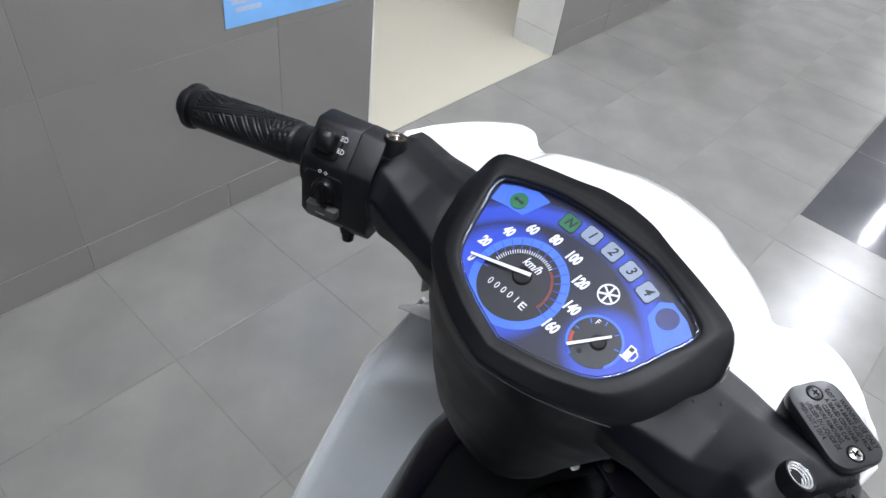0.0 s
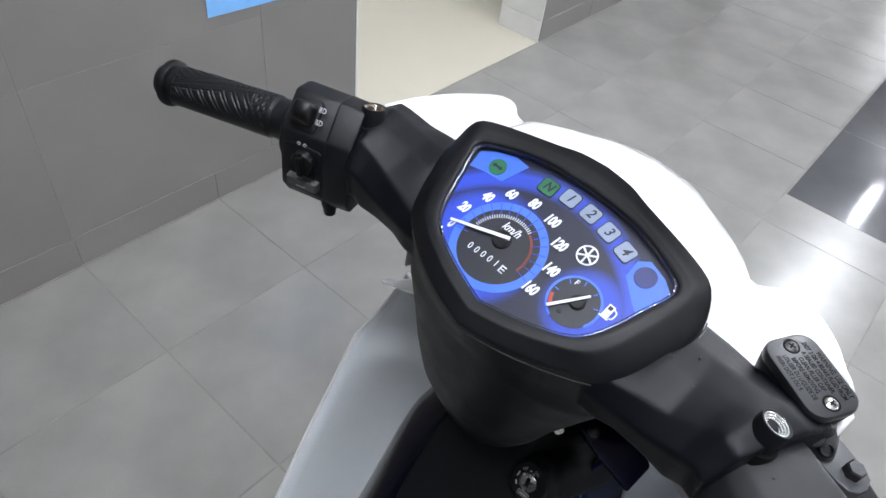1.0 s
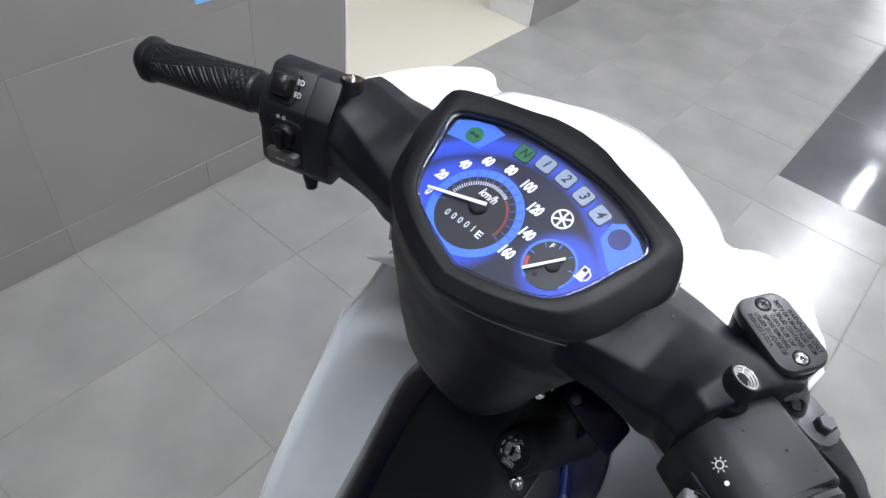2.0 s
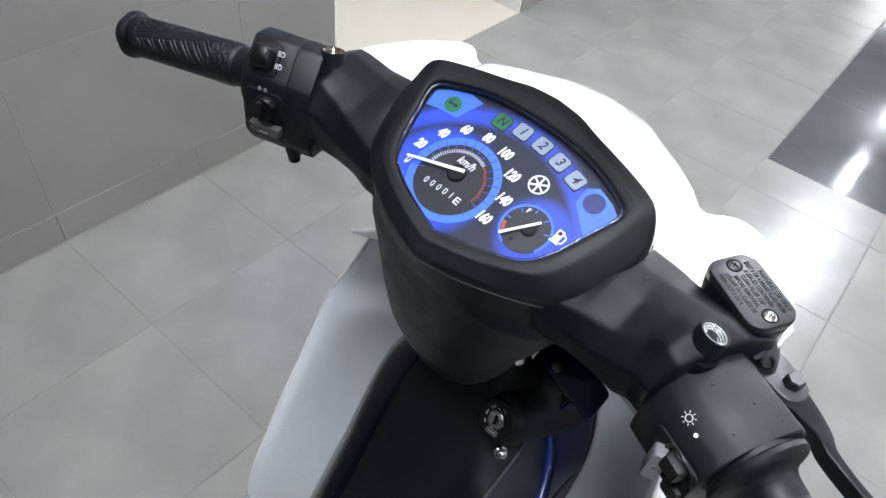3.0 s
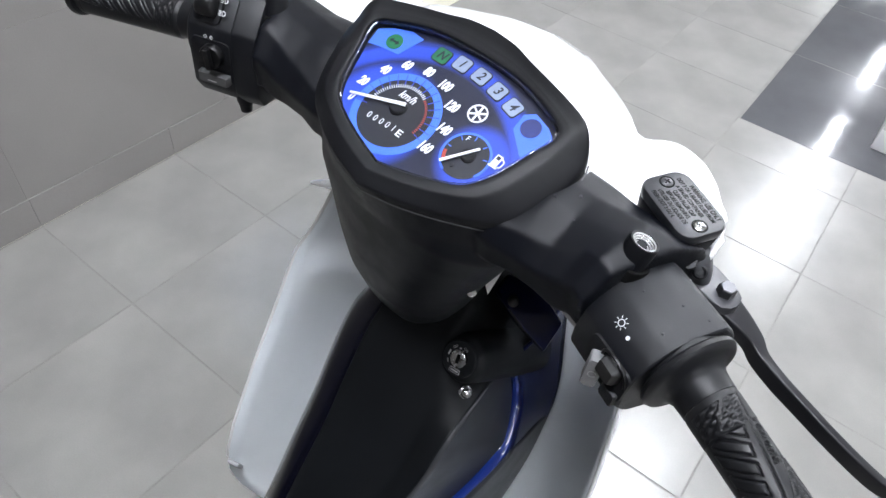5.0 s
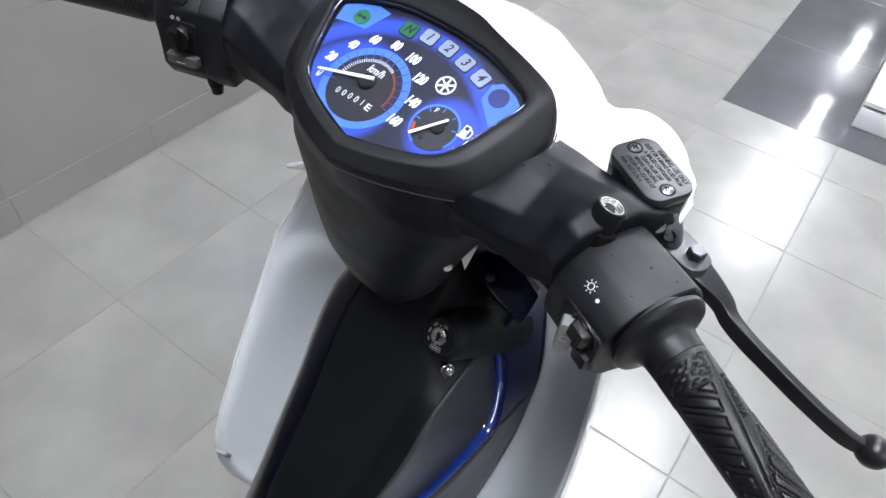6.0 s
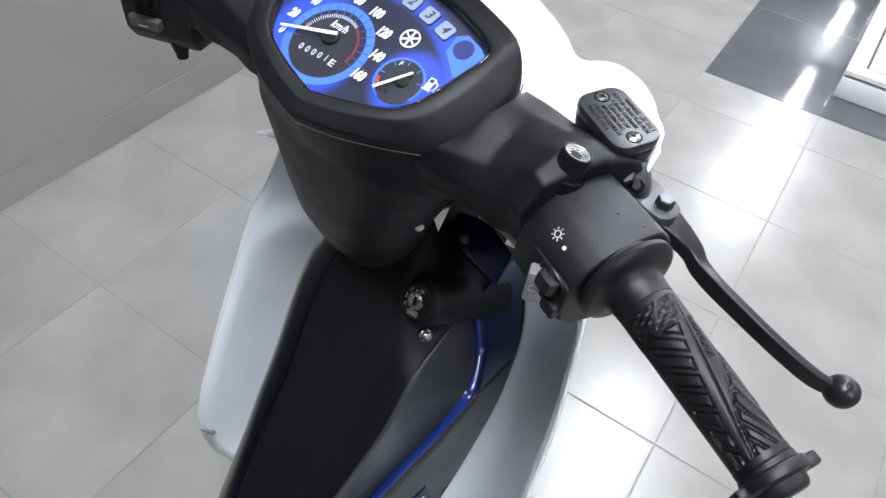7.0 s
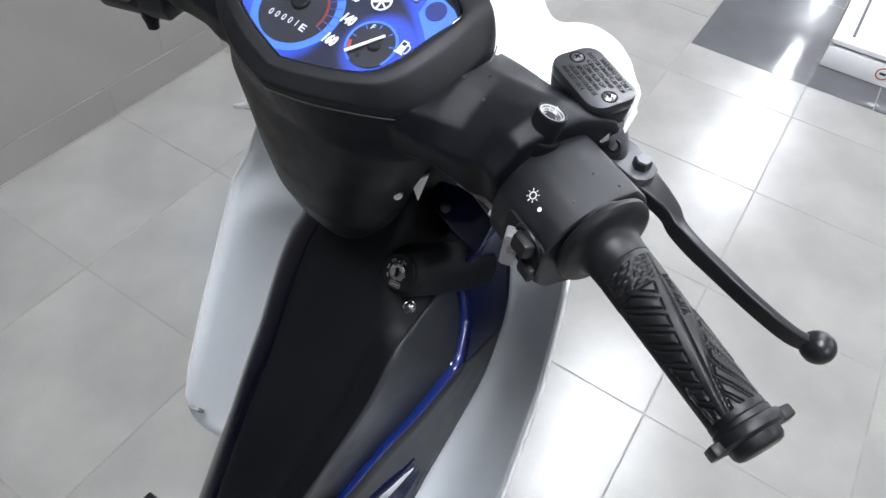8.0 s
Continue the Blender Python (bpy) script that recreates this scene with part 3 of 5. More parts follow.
# the two dials
SX, SY, SR = -0.0205, -0.0165, 0.0335
flat("speedometer_ring", annulus(0.0278, SR, 0.0, 0.0006, 0, 360, 64), PRINT_BLUE, "bright blue speedometer ring", x=SX, y=SY)
flat("speedometer_disc", disc(0.0279, 0.0, 0.0005, 64), PRINT_BLACK, "black speedometer disc", x=SX, y=SY)
ANG = [(0, 193.0), (20, 169.5), (40, 144.5), (60, 121.0), (80, 95.0), (100, 68.0), (120, 42.0), (140, 15.0), (160, -12.0)]
for (v, a), (px_, py_) in zip(ANG, ((-.0566, -.0247), (-.0589, -.0102), (-.0521, .006), (-.041, .0178), (-.0237, .0222), (-.0062, .0202), (.0089, .0101), (.0168, -.0068), (.0157, -.0248))):
    writing("numeral", str(v), 0.0102, PRINT_WHITE, dial, pose(px_, py_, 0.0014), "white speed numeral", 0.67, 0.22, bold=0.0005)
tick = prism([(0.0236, -0.00028), (0.0325, -0.00028), (0.0325, 0.00028), (0.0236, 0.00028)], 0.0, 0.0009)
tick_me = bpy.data.meshes.new("tick")
tick.to_mesh(tick_me)
tick.free()
tick_me.materials.append(DIAL_BLUE)
for i in range(17):
    ob = new("tick", tick_me)
    ob.parent = dial
    ob.matrix_basis = pose(SX, SY, 0, 0, 0, 193 - 205 * i / 16)
for i in range(27):
    flat("fine_tick", prism([(0.0214, -0.00024), (0.0240, -0.00024), (0.0240, 0.00024), (0.0214, 0.00024)], 0.0, 0.0008), PRINT_WHITE, x=SX, y=SY, rz=172 - 4.1 * i)
for i in range(18):
    flat("red_tick", prism([(0.0212, -0.0003), (0.0230, -0.0003), (0.0230, 0.0003), (0.0212, 0.0003)], 0.0, 0.0008), PRINT_RED, "red tick", x=SX, y=SY, rz=60 - 4.2 * i)
writing("unit_label", "km/h", 0.0088, PRINT_WHITE, dial, pose(-.0214, -.0019, 0.0011), "white unit lettering", 0.80, 0.3, bold=0.00012)
for i in range(5):
    writing("odometer_digit", "00001"[i], 0.0072, PRINT_WHITE, dial, pose(-.0345 + 0.0056 * i, -.0282 + 0.0004 * i, 0.0012), "white odometer digit", 0.85)
for k in range(3):
    flat("odometer_bar", box(-0.0018, 0.0018, -0.0004, 0.0004, 0.0, 0.0012), PRINT_WHITE, "half-turned last odometer digit", x=-.0062, y=-.0292 + 0.0022 * k)
flat("odometer_bar", box(-0.0004, 0.0004, -0.0026, 0.0026, 0.0, 0.0012), PRINT_WHITE, x=-.0079, y=-.0270)
hub = flat("needle_hub", lathe([(0.0068, 0.0), (0.0066, 0.0025), (0.0055, 0.0032)]), BLACK_SMOOTH, "black needle hub", x=-0.0215, y=-0.0115)
needle_d = Vector((-.0579 + .0165, -.0235 + .0084, 0))
flat("needle", prism([(-0.022, -0.0013), (0.022, -0.0008), (0.022, 0.0008), (-0.022, 0.0013)], 0.0036, 0.0046), PRINT_WHITE, "white speedometer needle", x=(-.0579 - .0165) / 2, y=(-.0235 - .0084) / 2, rz=math.degrees(math.atan2(needle_d.y, needle_d.x)))
FX, FY = 0.0425, -0.0135
flat("fuel_disc", disc(0.0172, 0.0, 0.0007, 48), PRINT_BLACK, "black fuel gauge disc", x=FX, y=FY)
flat("fuel_ring", annulus(0.0163, 0.0179, 0.0, 0.0009, -30, 250, 48), PRINT_BLUE, "blue fuel gauge ring", x=FX, y=FY)
flat("fuel_red", annulus(0.0135, 0.0158, 0.0, 0.0010, 195, 226, 48), PRINT_RED, "red reserve mark", x=FX, y=FY)
for a in (60, 100, 140, 20, 180):
    flat("fuel_tick", prism([(0.0125, -0.0003), (0.0155, -0.0003), (0.0155, 0.0003), (0.0125, 0.0003)], 0.0, 0.0010), PRINT_BLUE, x=FX, y=FY, rz=a)
flat("fuel_hub", lathe([(0.0052, 0.0), (0.005, 0.002), (0.004, 0.0026)]), BLACK_SMOOTH, "black needle hub", x=.0445, y=-.0125)
flat("fuel_needle", prism([(-0.0138, -0.0010), (0.0138, -0.0008), (0.0138, 0.0008), (-0.0138, 0.0010)], 0.003, 0.0038), PRINT_WHITE, "white fuel needle", x=(.0484 + .0320) / 2, y=(-.0049 - .0268) / 2, rz=math.degrees(math.atan2(.0219, .0164)))
writing("gauge_letter", "E", 0.0042, PRINT_RED, dial, pose(.0345, -.0225, 0.0012), "red letter on the fuel gauge")
writing("gauge_letter", "F", 0.0055, PRINT_WHITE, dial, pose(.0356, -.0027, 0.0012), "white letter on the fuel gauge")
for dx, dy in ((0.003, 0.0075), (-0.003, -0.0105)):
    flat("face_screw", disc(0.0016, 0.0, 0.0012, 14, 0.0003), BLACK_SMOOTH, "tiny black screw", x=FX + dx, y=FY + dy)
# fuel pump sign
pump = flat("pump_sign", box(-0.0030, 0.0016, -0.0045, 0.0045, 0.0009, 0.0014), PRINT_WHITE, "white fuel pump sign", x=.0627, y=-.0045, rz=0)
part("pump_window", box(-0.0021, 0.0007, 0.0008, 0.0034, 0.0014, 0.0017), PRINT_BLACK, pump, smooth=0)
part("pump_foot", box(-0.0040, 0.0026, -0.0054, -0.0045, 0.0009, 0.0014), PRINT_WHITE, pump, smooth=0)
part("pump_hose", sweep(smooth_line([(0.0016, 0.003, 0.0012), (0.0042, 0.0015, 0.0012), (0.0040, -0.003, 0.0012), (0.0024, -0.0035, 0.0012)], 12), [0.0005] * 12, 6), PRINT_WHITE, pump, smooth=0)
# row of gear windows and lamps
flat("lamp_field", prism(clip_to_glass([(-.0900, .0330), (-.0780, .0400), (-.0600, .0440), (-.0470, .0420), (-.0540, .0215), (-.0700, .0195), (-.0880, .0185)]), 0.0, 0.0005), PRINT_BLUE, "blue field under the turn lamp")
turn_lamp = flat("turn_lamp", disc(0.0066, 0.0005, 0.0011, 32), PRINT_GREEN, "dark green turn signal lamp", x=-.0639, y=.0284)
part("turn_arrow", prism([(-0.0045, 0), (-0.002, 0.0022), (-0.002, 0.0008), (0.002, 0.0008), (0.002, 0.0022), (0.0045, 0), (0.002, -0.0022), (0.002, -0.0008), (-0.002, -0.0008), (-0.002, -0.0022)], 0.0011, 0.0013), PRINT_BLACK, turn_lamp, smooth=0)
for ch, gx, gy, rz in (("N", -.0256, .0386, 0), ("1", -.0084, .0412, -2), ("2", .0095, .0407, -6), ("3", .0270, .0378, -10), ("4", .0440, .0336, -14)):
    win = flat("gear_window", prism(rounded(0.0060, 0.0056, 0.0022), 0.0004, 0.0010), PRINT_GREEN if ch == "N" else PRINT_GREY, "green neutral window" if ch == "N" else "pale grey gear window", x=gx, y=gy, rz=rz)
    part("window_outline", prism(rounded(0.0068, 0.0064, 0.0026), -0.0001, 0.0006), PRINT_BLACK, win, "dark printed outline", None, 0)
    writing("gear_mark", ch, 0.0096, PRINT_BLACK, win, pose(0, 0, 0.0012), "", 0.9, 0.25, bold=0.0002)
flat("high_beam_field", prism(clip_to_glass([(.0535, .0335), (.060, .0385), (.0735, .0345), (.086, .028), (.084, .021), (.077, .004), (.070, .008), (.0545, .021)]), 0.0, 0.0004), PRINT_BLUE, "blue field under the beam lamp")
flat("beam_lamp", disc(0.0072, 0.0004, 0.0010, 32), DARK_BLUE, "dark blue beam lamp", x=.0642, y=.0276)
flat("emblem", annulus(0.0062, 0.0072, 0.0003, 0.0010), PRINT_WHITE, "plain white ring emblem", x=.0276, y=.0162)
for a in (30, 90, 150):
    flat("emblem_bar", box(-0.0006, 0.0006, -0.0064, 0.0064, 0.0003, 0.0010), PRINT_WHITE, x=.0276, y=.0162, rz=a - 90)

# clear domed lens
def lens_ring(f, z):
    return [(x * f, y * f, z) for x, y in GLASS]


lens = part("lens", loft([lens_ring(1.004, 0.0062), lens_ring(0.5, 0.0062), lens_ring(0.03, 0.0062)], caps=False), CLEAR, bike, "clear plastic instrument lens", MM, 60)
lens.visible_shadow = False
lens_edge = part("lens_edge", sweep([(x * 0.988, y * 0.986, 0.0064) for x, y in GLASS[::2]] + [(GLASS[0][0] * 0.988, GLASS[0][1] * 0.986, 0.0064)], [0.0011] * (len(GLASS[::2]) + 1), 10), POLISHED_EDGE, lens, "polished edge of the lens")
lens_edge.visible_shadow = False

# arms of the cover out to the switch housings; s is +1 on the throttle side
SW_C, SW_S = math.cos(radians(23)), math.sin(radians(23))


def bar(s, a, p, h):
    """A place by length along the bar, forward of it and above it."""
    return (s * (0.172 + a * SW_C + p * SW_S), 0.002 - a * SW_S + p * SW_C, -0.045 + h)


for s in (1, -1):
    metal, lip = (ZINC, 0.0022) if s > 0 else (BRONZE, 0.0008)
    boss = part("mirror_boss", lathe([(0.0122, -0.024), (0.0116, lip - 0.0030), (0.0114, lip - 0.0012), (0.0111, lip - 0.0002), (0.0106, lip), (0.0098, lip - 0.0002), (0.0096, lip - 0.0008), (0.0096, lip - 0.0190), (0.0002, lip - 0.0190)]), BLACK_SMOOTH, bike, "black socket for a missing mirror", MH @ pose(s * 0.169, 0.0, -0.0024 if s > 0 else 0.0022, -12, 8 * s, 0) @ Matrix.Diagonal((0.83, 0.83, 1, 1)))
    # black ring that paints the shade round the socket's foot
    part("socket_recess", lathe([(0.0158, -0.022), (0.0156, -0.0138), (0.0150, -0.0132), (0.0130, -0.0136), (0.0105, -0.0138)], 32), CAP_TEXT_AND_SHADE, boss, "dull black ring for the shade round the socket")
    # thread as an open cone, its lit crests and shaded roots set by two metals
    top = lip - 0.0006
    part("socket_wall", lathe([(0.0096, top - 0.0080), (0.0095, top), (0.0093, top - 0.0002), (0.0030, top - 0.0068), (0.0002, top - 0.0070)], 32), STEEL, boss, "darker socket wall for the shaded thread roots")
    crests = bmesh.new()
    for k in range(6):
        ring = [((0.0088 - 0.00115 * k) * math.cos(a), (0.0088 - 0.00115 * k) * math.sin(a), top - 0.0004 - 0.0012 * k) for a in [2 * math.pi * q / 32 for q in range(33)]]
        one = sweep(ring, [0.00052] * 33, 8)
        me = bpy.data.meshes.new("crest")
        one.to_mesh(me)
        one.free()
        crests.from_mesh(me)
        bpy.data.meshes.remove(me)
    part("thread", crests, metal, boss, "bare steel thread" if s > 0 else "bronze-stained thread")


# switch housings: crisp-edged moulded boxes round the bar
def housing(s, section, rings, edge=0.0022):
    """rings are (length along the bar, scale)."""
    line, n = [], len(section)
    for i in range(n):
        b = Vector(section[i])
        for other in (Vector(section[i - 1]), Vector(section[(i + 1) % n])):
            line.append(b + (other - b).normalized() * min(edge, (other - b).length * 0.3))
        line.insert(-1, (line[-1] + line[-2] + b) / 3)
    return loft([[bar(s, a, -0.001 + (v.x + 0.001) * k, -0.006 + (v.y + 0.006) * k) for v in line] for a, k in rings])


RIGHT_SECTION = [(0.038, -0.030), (0.0405, -0.012), (0.0385, 0.002), (0.032, 0.0155), (0.0205, 0.0268), (0.006, 0.0275), (-0.008, 0.0258), (-0.019, 0.0215), (-0.0285, 0.0140), (-0.0362, 0.0040), (-0.0385, -0.014), (-0.0375, -0.028), (-0.028, -0.038), (-0.010, -0.042), (0.018, -0.042)]
LEFT_SECTION = [(0.026, -0.040), (0.0285, -0.012), (0.026, 0.016), (0.018, 0.034), (0.006, 0.0450), (-0.0125, 0.0478), (-0.0345, 0.0235), (-0.0375, 0.004), (-0.0375, -0.030), (-0.030, -0.0425), (0.010, -0.048)]

right_box = part("throttle_housing", housing(1, RIGHT_SECTION, ((0.0045, 0.94), (0.0055, 0.985), (0.0070, 1.0), (0.030, 1.0), (0.0545, 1.0), (0.0565, 0.985), (0.0575, 0.95), (0.0575, 0.7))), BLACK, bike, "black throttle and switch housing", MH, 28)
part("switch_band", housing(-1, LEFT_SECTION, ((0.0005, 0.92), (0.0012, 0.965), (0.0025, 0.98), (0.0210, 0.995), (0.0222, 0.98), (0.0226, 0.92))), BLACK, bike, "black inner band of the switch housing", MH, 28)
part("switch_housing", housing(-1, LEFT_SECTION, ((0.0215, 0.94), (0.0222, 0.972), (0.0236, 0.985), (0.040, 0.985), (0.0575, 0.985), (0.0600, 0.965), (0.0605, 0.92), (0.0605, 0.7))), BLACK, bike, "black left switch housing", MH, 28)


# grips with moulded ribs, which droop a little towards their ends
def grip_at(s, a, p, h):
    k = max(0.0, a - 0.06) / 0.126
    x, y, z = bar(s, a, p, h if s > 0 else h + 0.003)
    return (x, y - 0.006 * k, z - 0.004 * k)


def groove(dist, width=0.0006):
    return math.exp(-(dist / width) ** 2)


def ridge_wave(x, pitch):
    return 1 - abs(2 * ((x / pitch) % 1.0) - 1)


def grip_relief(a, f, th, r):
    """Height of the moulded pattern; along and off are lengths on the rubber."""
    spine = 64 + 76 * f
    off, along = radians(th - spine) * r, a - 0.0865
    if f < 0.015 or f > 0.965:
        return 0.0003
    rear = radians(192 - 40 * (f - 0.45) - th) * r
    d = -0.0011 * groove(off, 0.0006)
    if f < 0.17:
        if off < 0.003 or rear < -0.006 or abs(off - 0.016 - 0.05 * (f - 0.1)) < 0.0016:
            return 0.0003 + d
        return 0.0010 * min(1.0, 1.7 * ridge_wave(along + 0.55 * off, 0.0046) * ridge_wave(along - 0.55 * off, 0.0046)) - 0.0004
    d -= 0.0010 * groove(rear, 0.0006)
    inside = -1.0
    if off > 0:
        q = (along + 0.65 * off) % 0.0094
        inside = min(q - 0.0022, 0.0082 - q, off - 0.0035 - 0.003 * math.sin(3.1 * f), rear - 0.0022, (f - 0.185) * 0.09)
    else:
        second = min(60 + 165 * (f - 0.43), spine - 6) if f > 0.40 else 0
        gap = radians(second - th) * r
        d -= 0.0009 * groove(gap, 0.0006) if f > 0.40 else 0.0
        if f > 0.42 and gap > 0:
            q = (along - 1.3 * gap) % 0.0078
            inside = min(q - 0.0018, 0.0070 - q, gap - 0.0016, 0.020 - gap)
        elif f < 0.44:
            q = (along + 0.5 * off) % 0.0046
            inside = min(q - 0.0012, 0.0040 - q, -off - 0.0030, 0.0072 + off)
    if inside > -0.0012:
        d += 0.0004 * min(1.0, max(0.0, inside / 0.0008)) - 0.0011 * groove(inside, 0.0005)
    return d


def grip(s):
    rows, n, m = [], 150, 260
    prof = [(0.0565, 0.0262), (0.0600, 0.0262), (0.0602, 0.0296), (0.0612, 0.0308), (0.0640, 0.0312), (0.0660, 0.0298), (0.0672, 0.0268), (0.0684, 0.0226), (0.0704, 0.0194), (0.0738, 0.0177), (0.0800, 0.0171), (0.0835, 0.0170), (0.0838, 0.0166)]
    turns = [2 * math.pi * i / n for i in range(n)]
    for a, r in prof:
        rows.append([grip_at(s, a, r * math.cos(t), r * math.sin(t)) for t in turns])
    for k in range(m):
        f = k / (m - 1)
        a = 0.0865 + 0.0915 * f
        base = 0.0166 - 0.0014 * f if s > 0 else 0.0182 - 0.0012 * f
        ring = []
        for t in turns:
            r = base + grip_relief(a, f, ((math.degrees(t) + 180) % 360) - 180, base) * (1.0 if s > 0 else 0.6)
            ring.append(grip_at(s, a, r * math.cos(t), r * math.sin(t)))
        rows.append(ring)
    for a, r in ((0.1785, 0.0152), (0.179, 0.0160), (0.182, 0.0160)):
        rows.append([grip_at(s, a, r * math.cos(t), r * math.sin(t)) for t in turns])
    return loft(rows)


def bar_axis(s, a, p=0.0, h=0.0):
    """The pose of a part turned about the bar, z outwards."""
    o, z = Vector(grip_at(s, a, p, h)), (Vector(grip_at(s, 0.18, 0, 0)) - Vector(grip_at(s, 0.07, 0, 0))).normalized()
    x = Vector((0, 0, 1)).cross(z).normalized()
    y = z.cross(x)
    return Matrix(((x.x, y.x, z.x, o.x), (x.y, y.y, z.y, o.y), (x.z, y.z, z.z, o.z), (0, 0, 0, 1)))


for s in (1, -1):
    g = part("grip", grip(s), RUBBER, bike, "ribbed black rubber grip", MH, 35)
    part("end_flange", lathe([(0.0150, 0.0), (0.0182, 0.0012), (0.0188, 0.0035), (0.0184, 0.0062), (0.0168, 0.0074), (0.0142, 0.0078), (0.0136, 0.0115), (0.0122, 0.0135), (0.0100, 0.0142)], 40), RUBBER, g, "thick rubber end flange", bar_axis(s, 0.181) @ Matrix.Scale(1.0 if s > 0 else 1.07, 4))

# small specks of dirt on the moulding
for u, v, w in ((0.106, 0.0013, -0.0108), (0.125, -0.0028, -0.0150), (0.118, 0.012, -0.0092), (0.205, -0.015, -0.0222)):
    part("dirt_speck", lathe([(0.0010, -0.0008), (0.0010, 0.0003), (0.0006, 0.0006)], 10), PRINT_BLACK, cover, "", Matrix.Translation((u, v, w)) @ pose(0, 0, 0, 28, 0, 0))

for a, q, h in ((0.036, 0.004, 0.0274), (0.018, -0.010, 0.0250), (0.046, -0.016, 0.0227), (0.050, 0.012, 0.0270)):
    part("dirt_speck", lathe([(0.0009, -0.0008), (0.0009, 0.0003), (0.0005, 0.0006)], 10), PRINT_BLACK, right_box, "", Matrix.Translation(bar(1, a, q, h)) @ pose(0, 0, 0, 25, 0, 0))

for k in range(2):
    part("flange_tab", box(-0.006, 0.006, 0.016, 0.0232, 0.0015, 0.008, 0.0015), RUBBER, bike, "rubber stop on the grip end", MH @ bar_axis(1, 0.181) @ pose(0, 0, 0, 0, 0, (100, -75)[k]))

# front brake: lever, its bracket and the fluid reservoir
lever_line = smooth_line([(0.196, 0.056, -0.053), (0.2105, 0.0525, -0.0545), (0.2243, 0.0490, -0.0560), (0.2383, 0.0458, -0.0590), (0.248, 0.0431, -0.062), (0.2566, 0.0378, -0.065), (0.2716, 0.0312, -0.066), (0.2884, 0.0262, -0.067), (0.3159, 0.0190, -0.069), (0.3409, 0.0148, -0.071), (0.353, 0.0165, -0.072)], 46)
lever = part("brake_lever", sweep(lever_line, [(interp(i, [(0, 0.0115), (9, 0.0105), (15, 0.0070), (20, 0.0048), (27, 0.0034), (45, 0.0028)]), interp(i, [(0, 0.005), (16, 0.0060), (27, 0.0068), (40, 0.0060), (45, 0.0052)])) for i in range(46)], 28, power=7), LEVER_PAINT, bike, "black painted brake lever", MH, 40)
ball = bmesh.new()
bmesh.ops.create_uvsphere(ball, u_segments=28, v_segments=18, radius=0.0100)
part("ball_end", ball, LEVER_PAINT, lever, "", pose(0.3588, 0.0187, -0.0725))
part("master_cylinder", sweep(smooth_line([(0.166, 0.052, -0.028), (0.184, 0.050, -0.034), (0.192, 0.050, -0.040), (0.197, 0.051, -0.050)], 14), [(0.015 - 0.0004 * i, 0.014 - 0.0003 * i) for i in range(14)], 18, power=2.8), CAST_BLACK, bike, "black cast brake master cylinder", MH, 50)
part("banjo_bolt", lathe([(0.0055, -0.006), (0.0055, 0.003), (0.0046, 0.0042)], 6), LEVER_PAINT, bike, "black hexagon banjo bolt", MH @ pose(0.1905, 0.0385, -0.0305, 40, 10, 0))
part("clamp_screw", lathe([(0.0048, -0.004), (0.0048, 0.002), (0.0036, 0.0032), (0.0022, 0.0020)], 20), BLACK_SMOOTH, bike, "round clamp screw", MH @ pose(0.1985, 0.0420, -0.0355, 40, 15, 0))
bracket = part("lever_bracket", prism([(0.180, 0.045), (0.1979, 0.0412), (0.2150, 0.0362), (0.2215, 0.0362), (0.2262, 0.0400), (0.2285, 0.0460), (0.2275, 0.0540), (0.2225, 0.0588), (0.2053, 0.0650), (0.1860, 0.0700)], -0.0515, -0.0450, 0.0008), CAST_BLACK, bike, "black cast lever bracket", MH @ pose(0, 0, 0))
part("bracket_lower", prism([(0.190, 0.043), (0.2150, 0.0362), (0.2215, 0.0362), (0.2285, 0.0460), (0.2270, 0.0530), (0.2053, 0.0622), (0.190, 0.0650)], -0.074, -0.067, 0.0015), LEVER_PAINT, bracket)
pivot = part("pivot_bolt", lathe([(0.0060, 0.0), (0.0060, 0.0056), (0.0050, 0.0066)], 6), DULL_STEEL, bike, "dull steel hexagon pivot bolt", MH @ pose(0.2175, 0.0490, -0.0450, 0, 0, 15))
clamp = part("brake_clamp", sweep([bar(1, -0.006, 0.030, -0.010), bar(1, 0.002, 0.044, -0.012), bar(1, 0.012, 0.054, -0.016)], [(0.018, 0.016), (0.018, 0.014), (0.012, 0.010)], 16, power=3), LEVER_PAINT, bike, "black cast brake cylinder body", MH, 50)
MR = MH @ pose(0.1675, 0.0535, -0.005, 4, 2, -26) @ Matrix.Scale(0.95, 4)
body = part("fluid_reservoir", loft([[(x * f, y * f, z) for x, y in rounded(0.0280, 0.0182, 0.010)] for f, z in ((0.72, -0.040), (0.90, -0.030), (0.97, -0.016), (1.0, -0.009), (0.97, -0.008))]), BLACK_SMOOTH, bike, "black brake fluid reservoir", MR, 50)
part("hose_clip", box(-0.003, 0.003, -0.0022, 0.0022, -0.010, 0.008, 0.001), BLACK_SMOOTH, body, "small black clip beside the reservoir", pose(0.0255, -0.0215, -0.028, 20, 12, 0))
cap = part("reservoir_cap", loft([[(x * f, y * f, z) for x, y in rounded(0.0285, 0.0186, 0.0105)] for f, z in ((0.98, -0.008), (1.0, -0.006), (1.0, -0.0015), (0.975, -0.0002), (0.94, 0.0))]), CAP_PLASTIC, body, "satin black cap with moulded warning text")
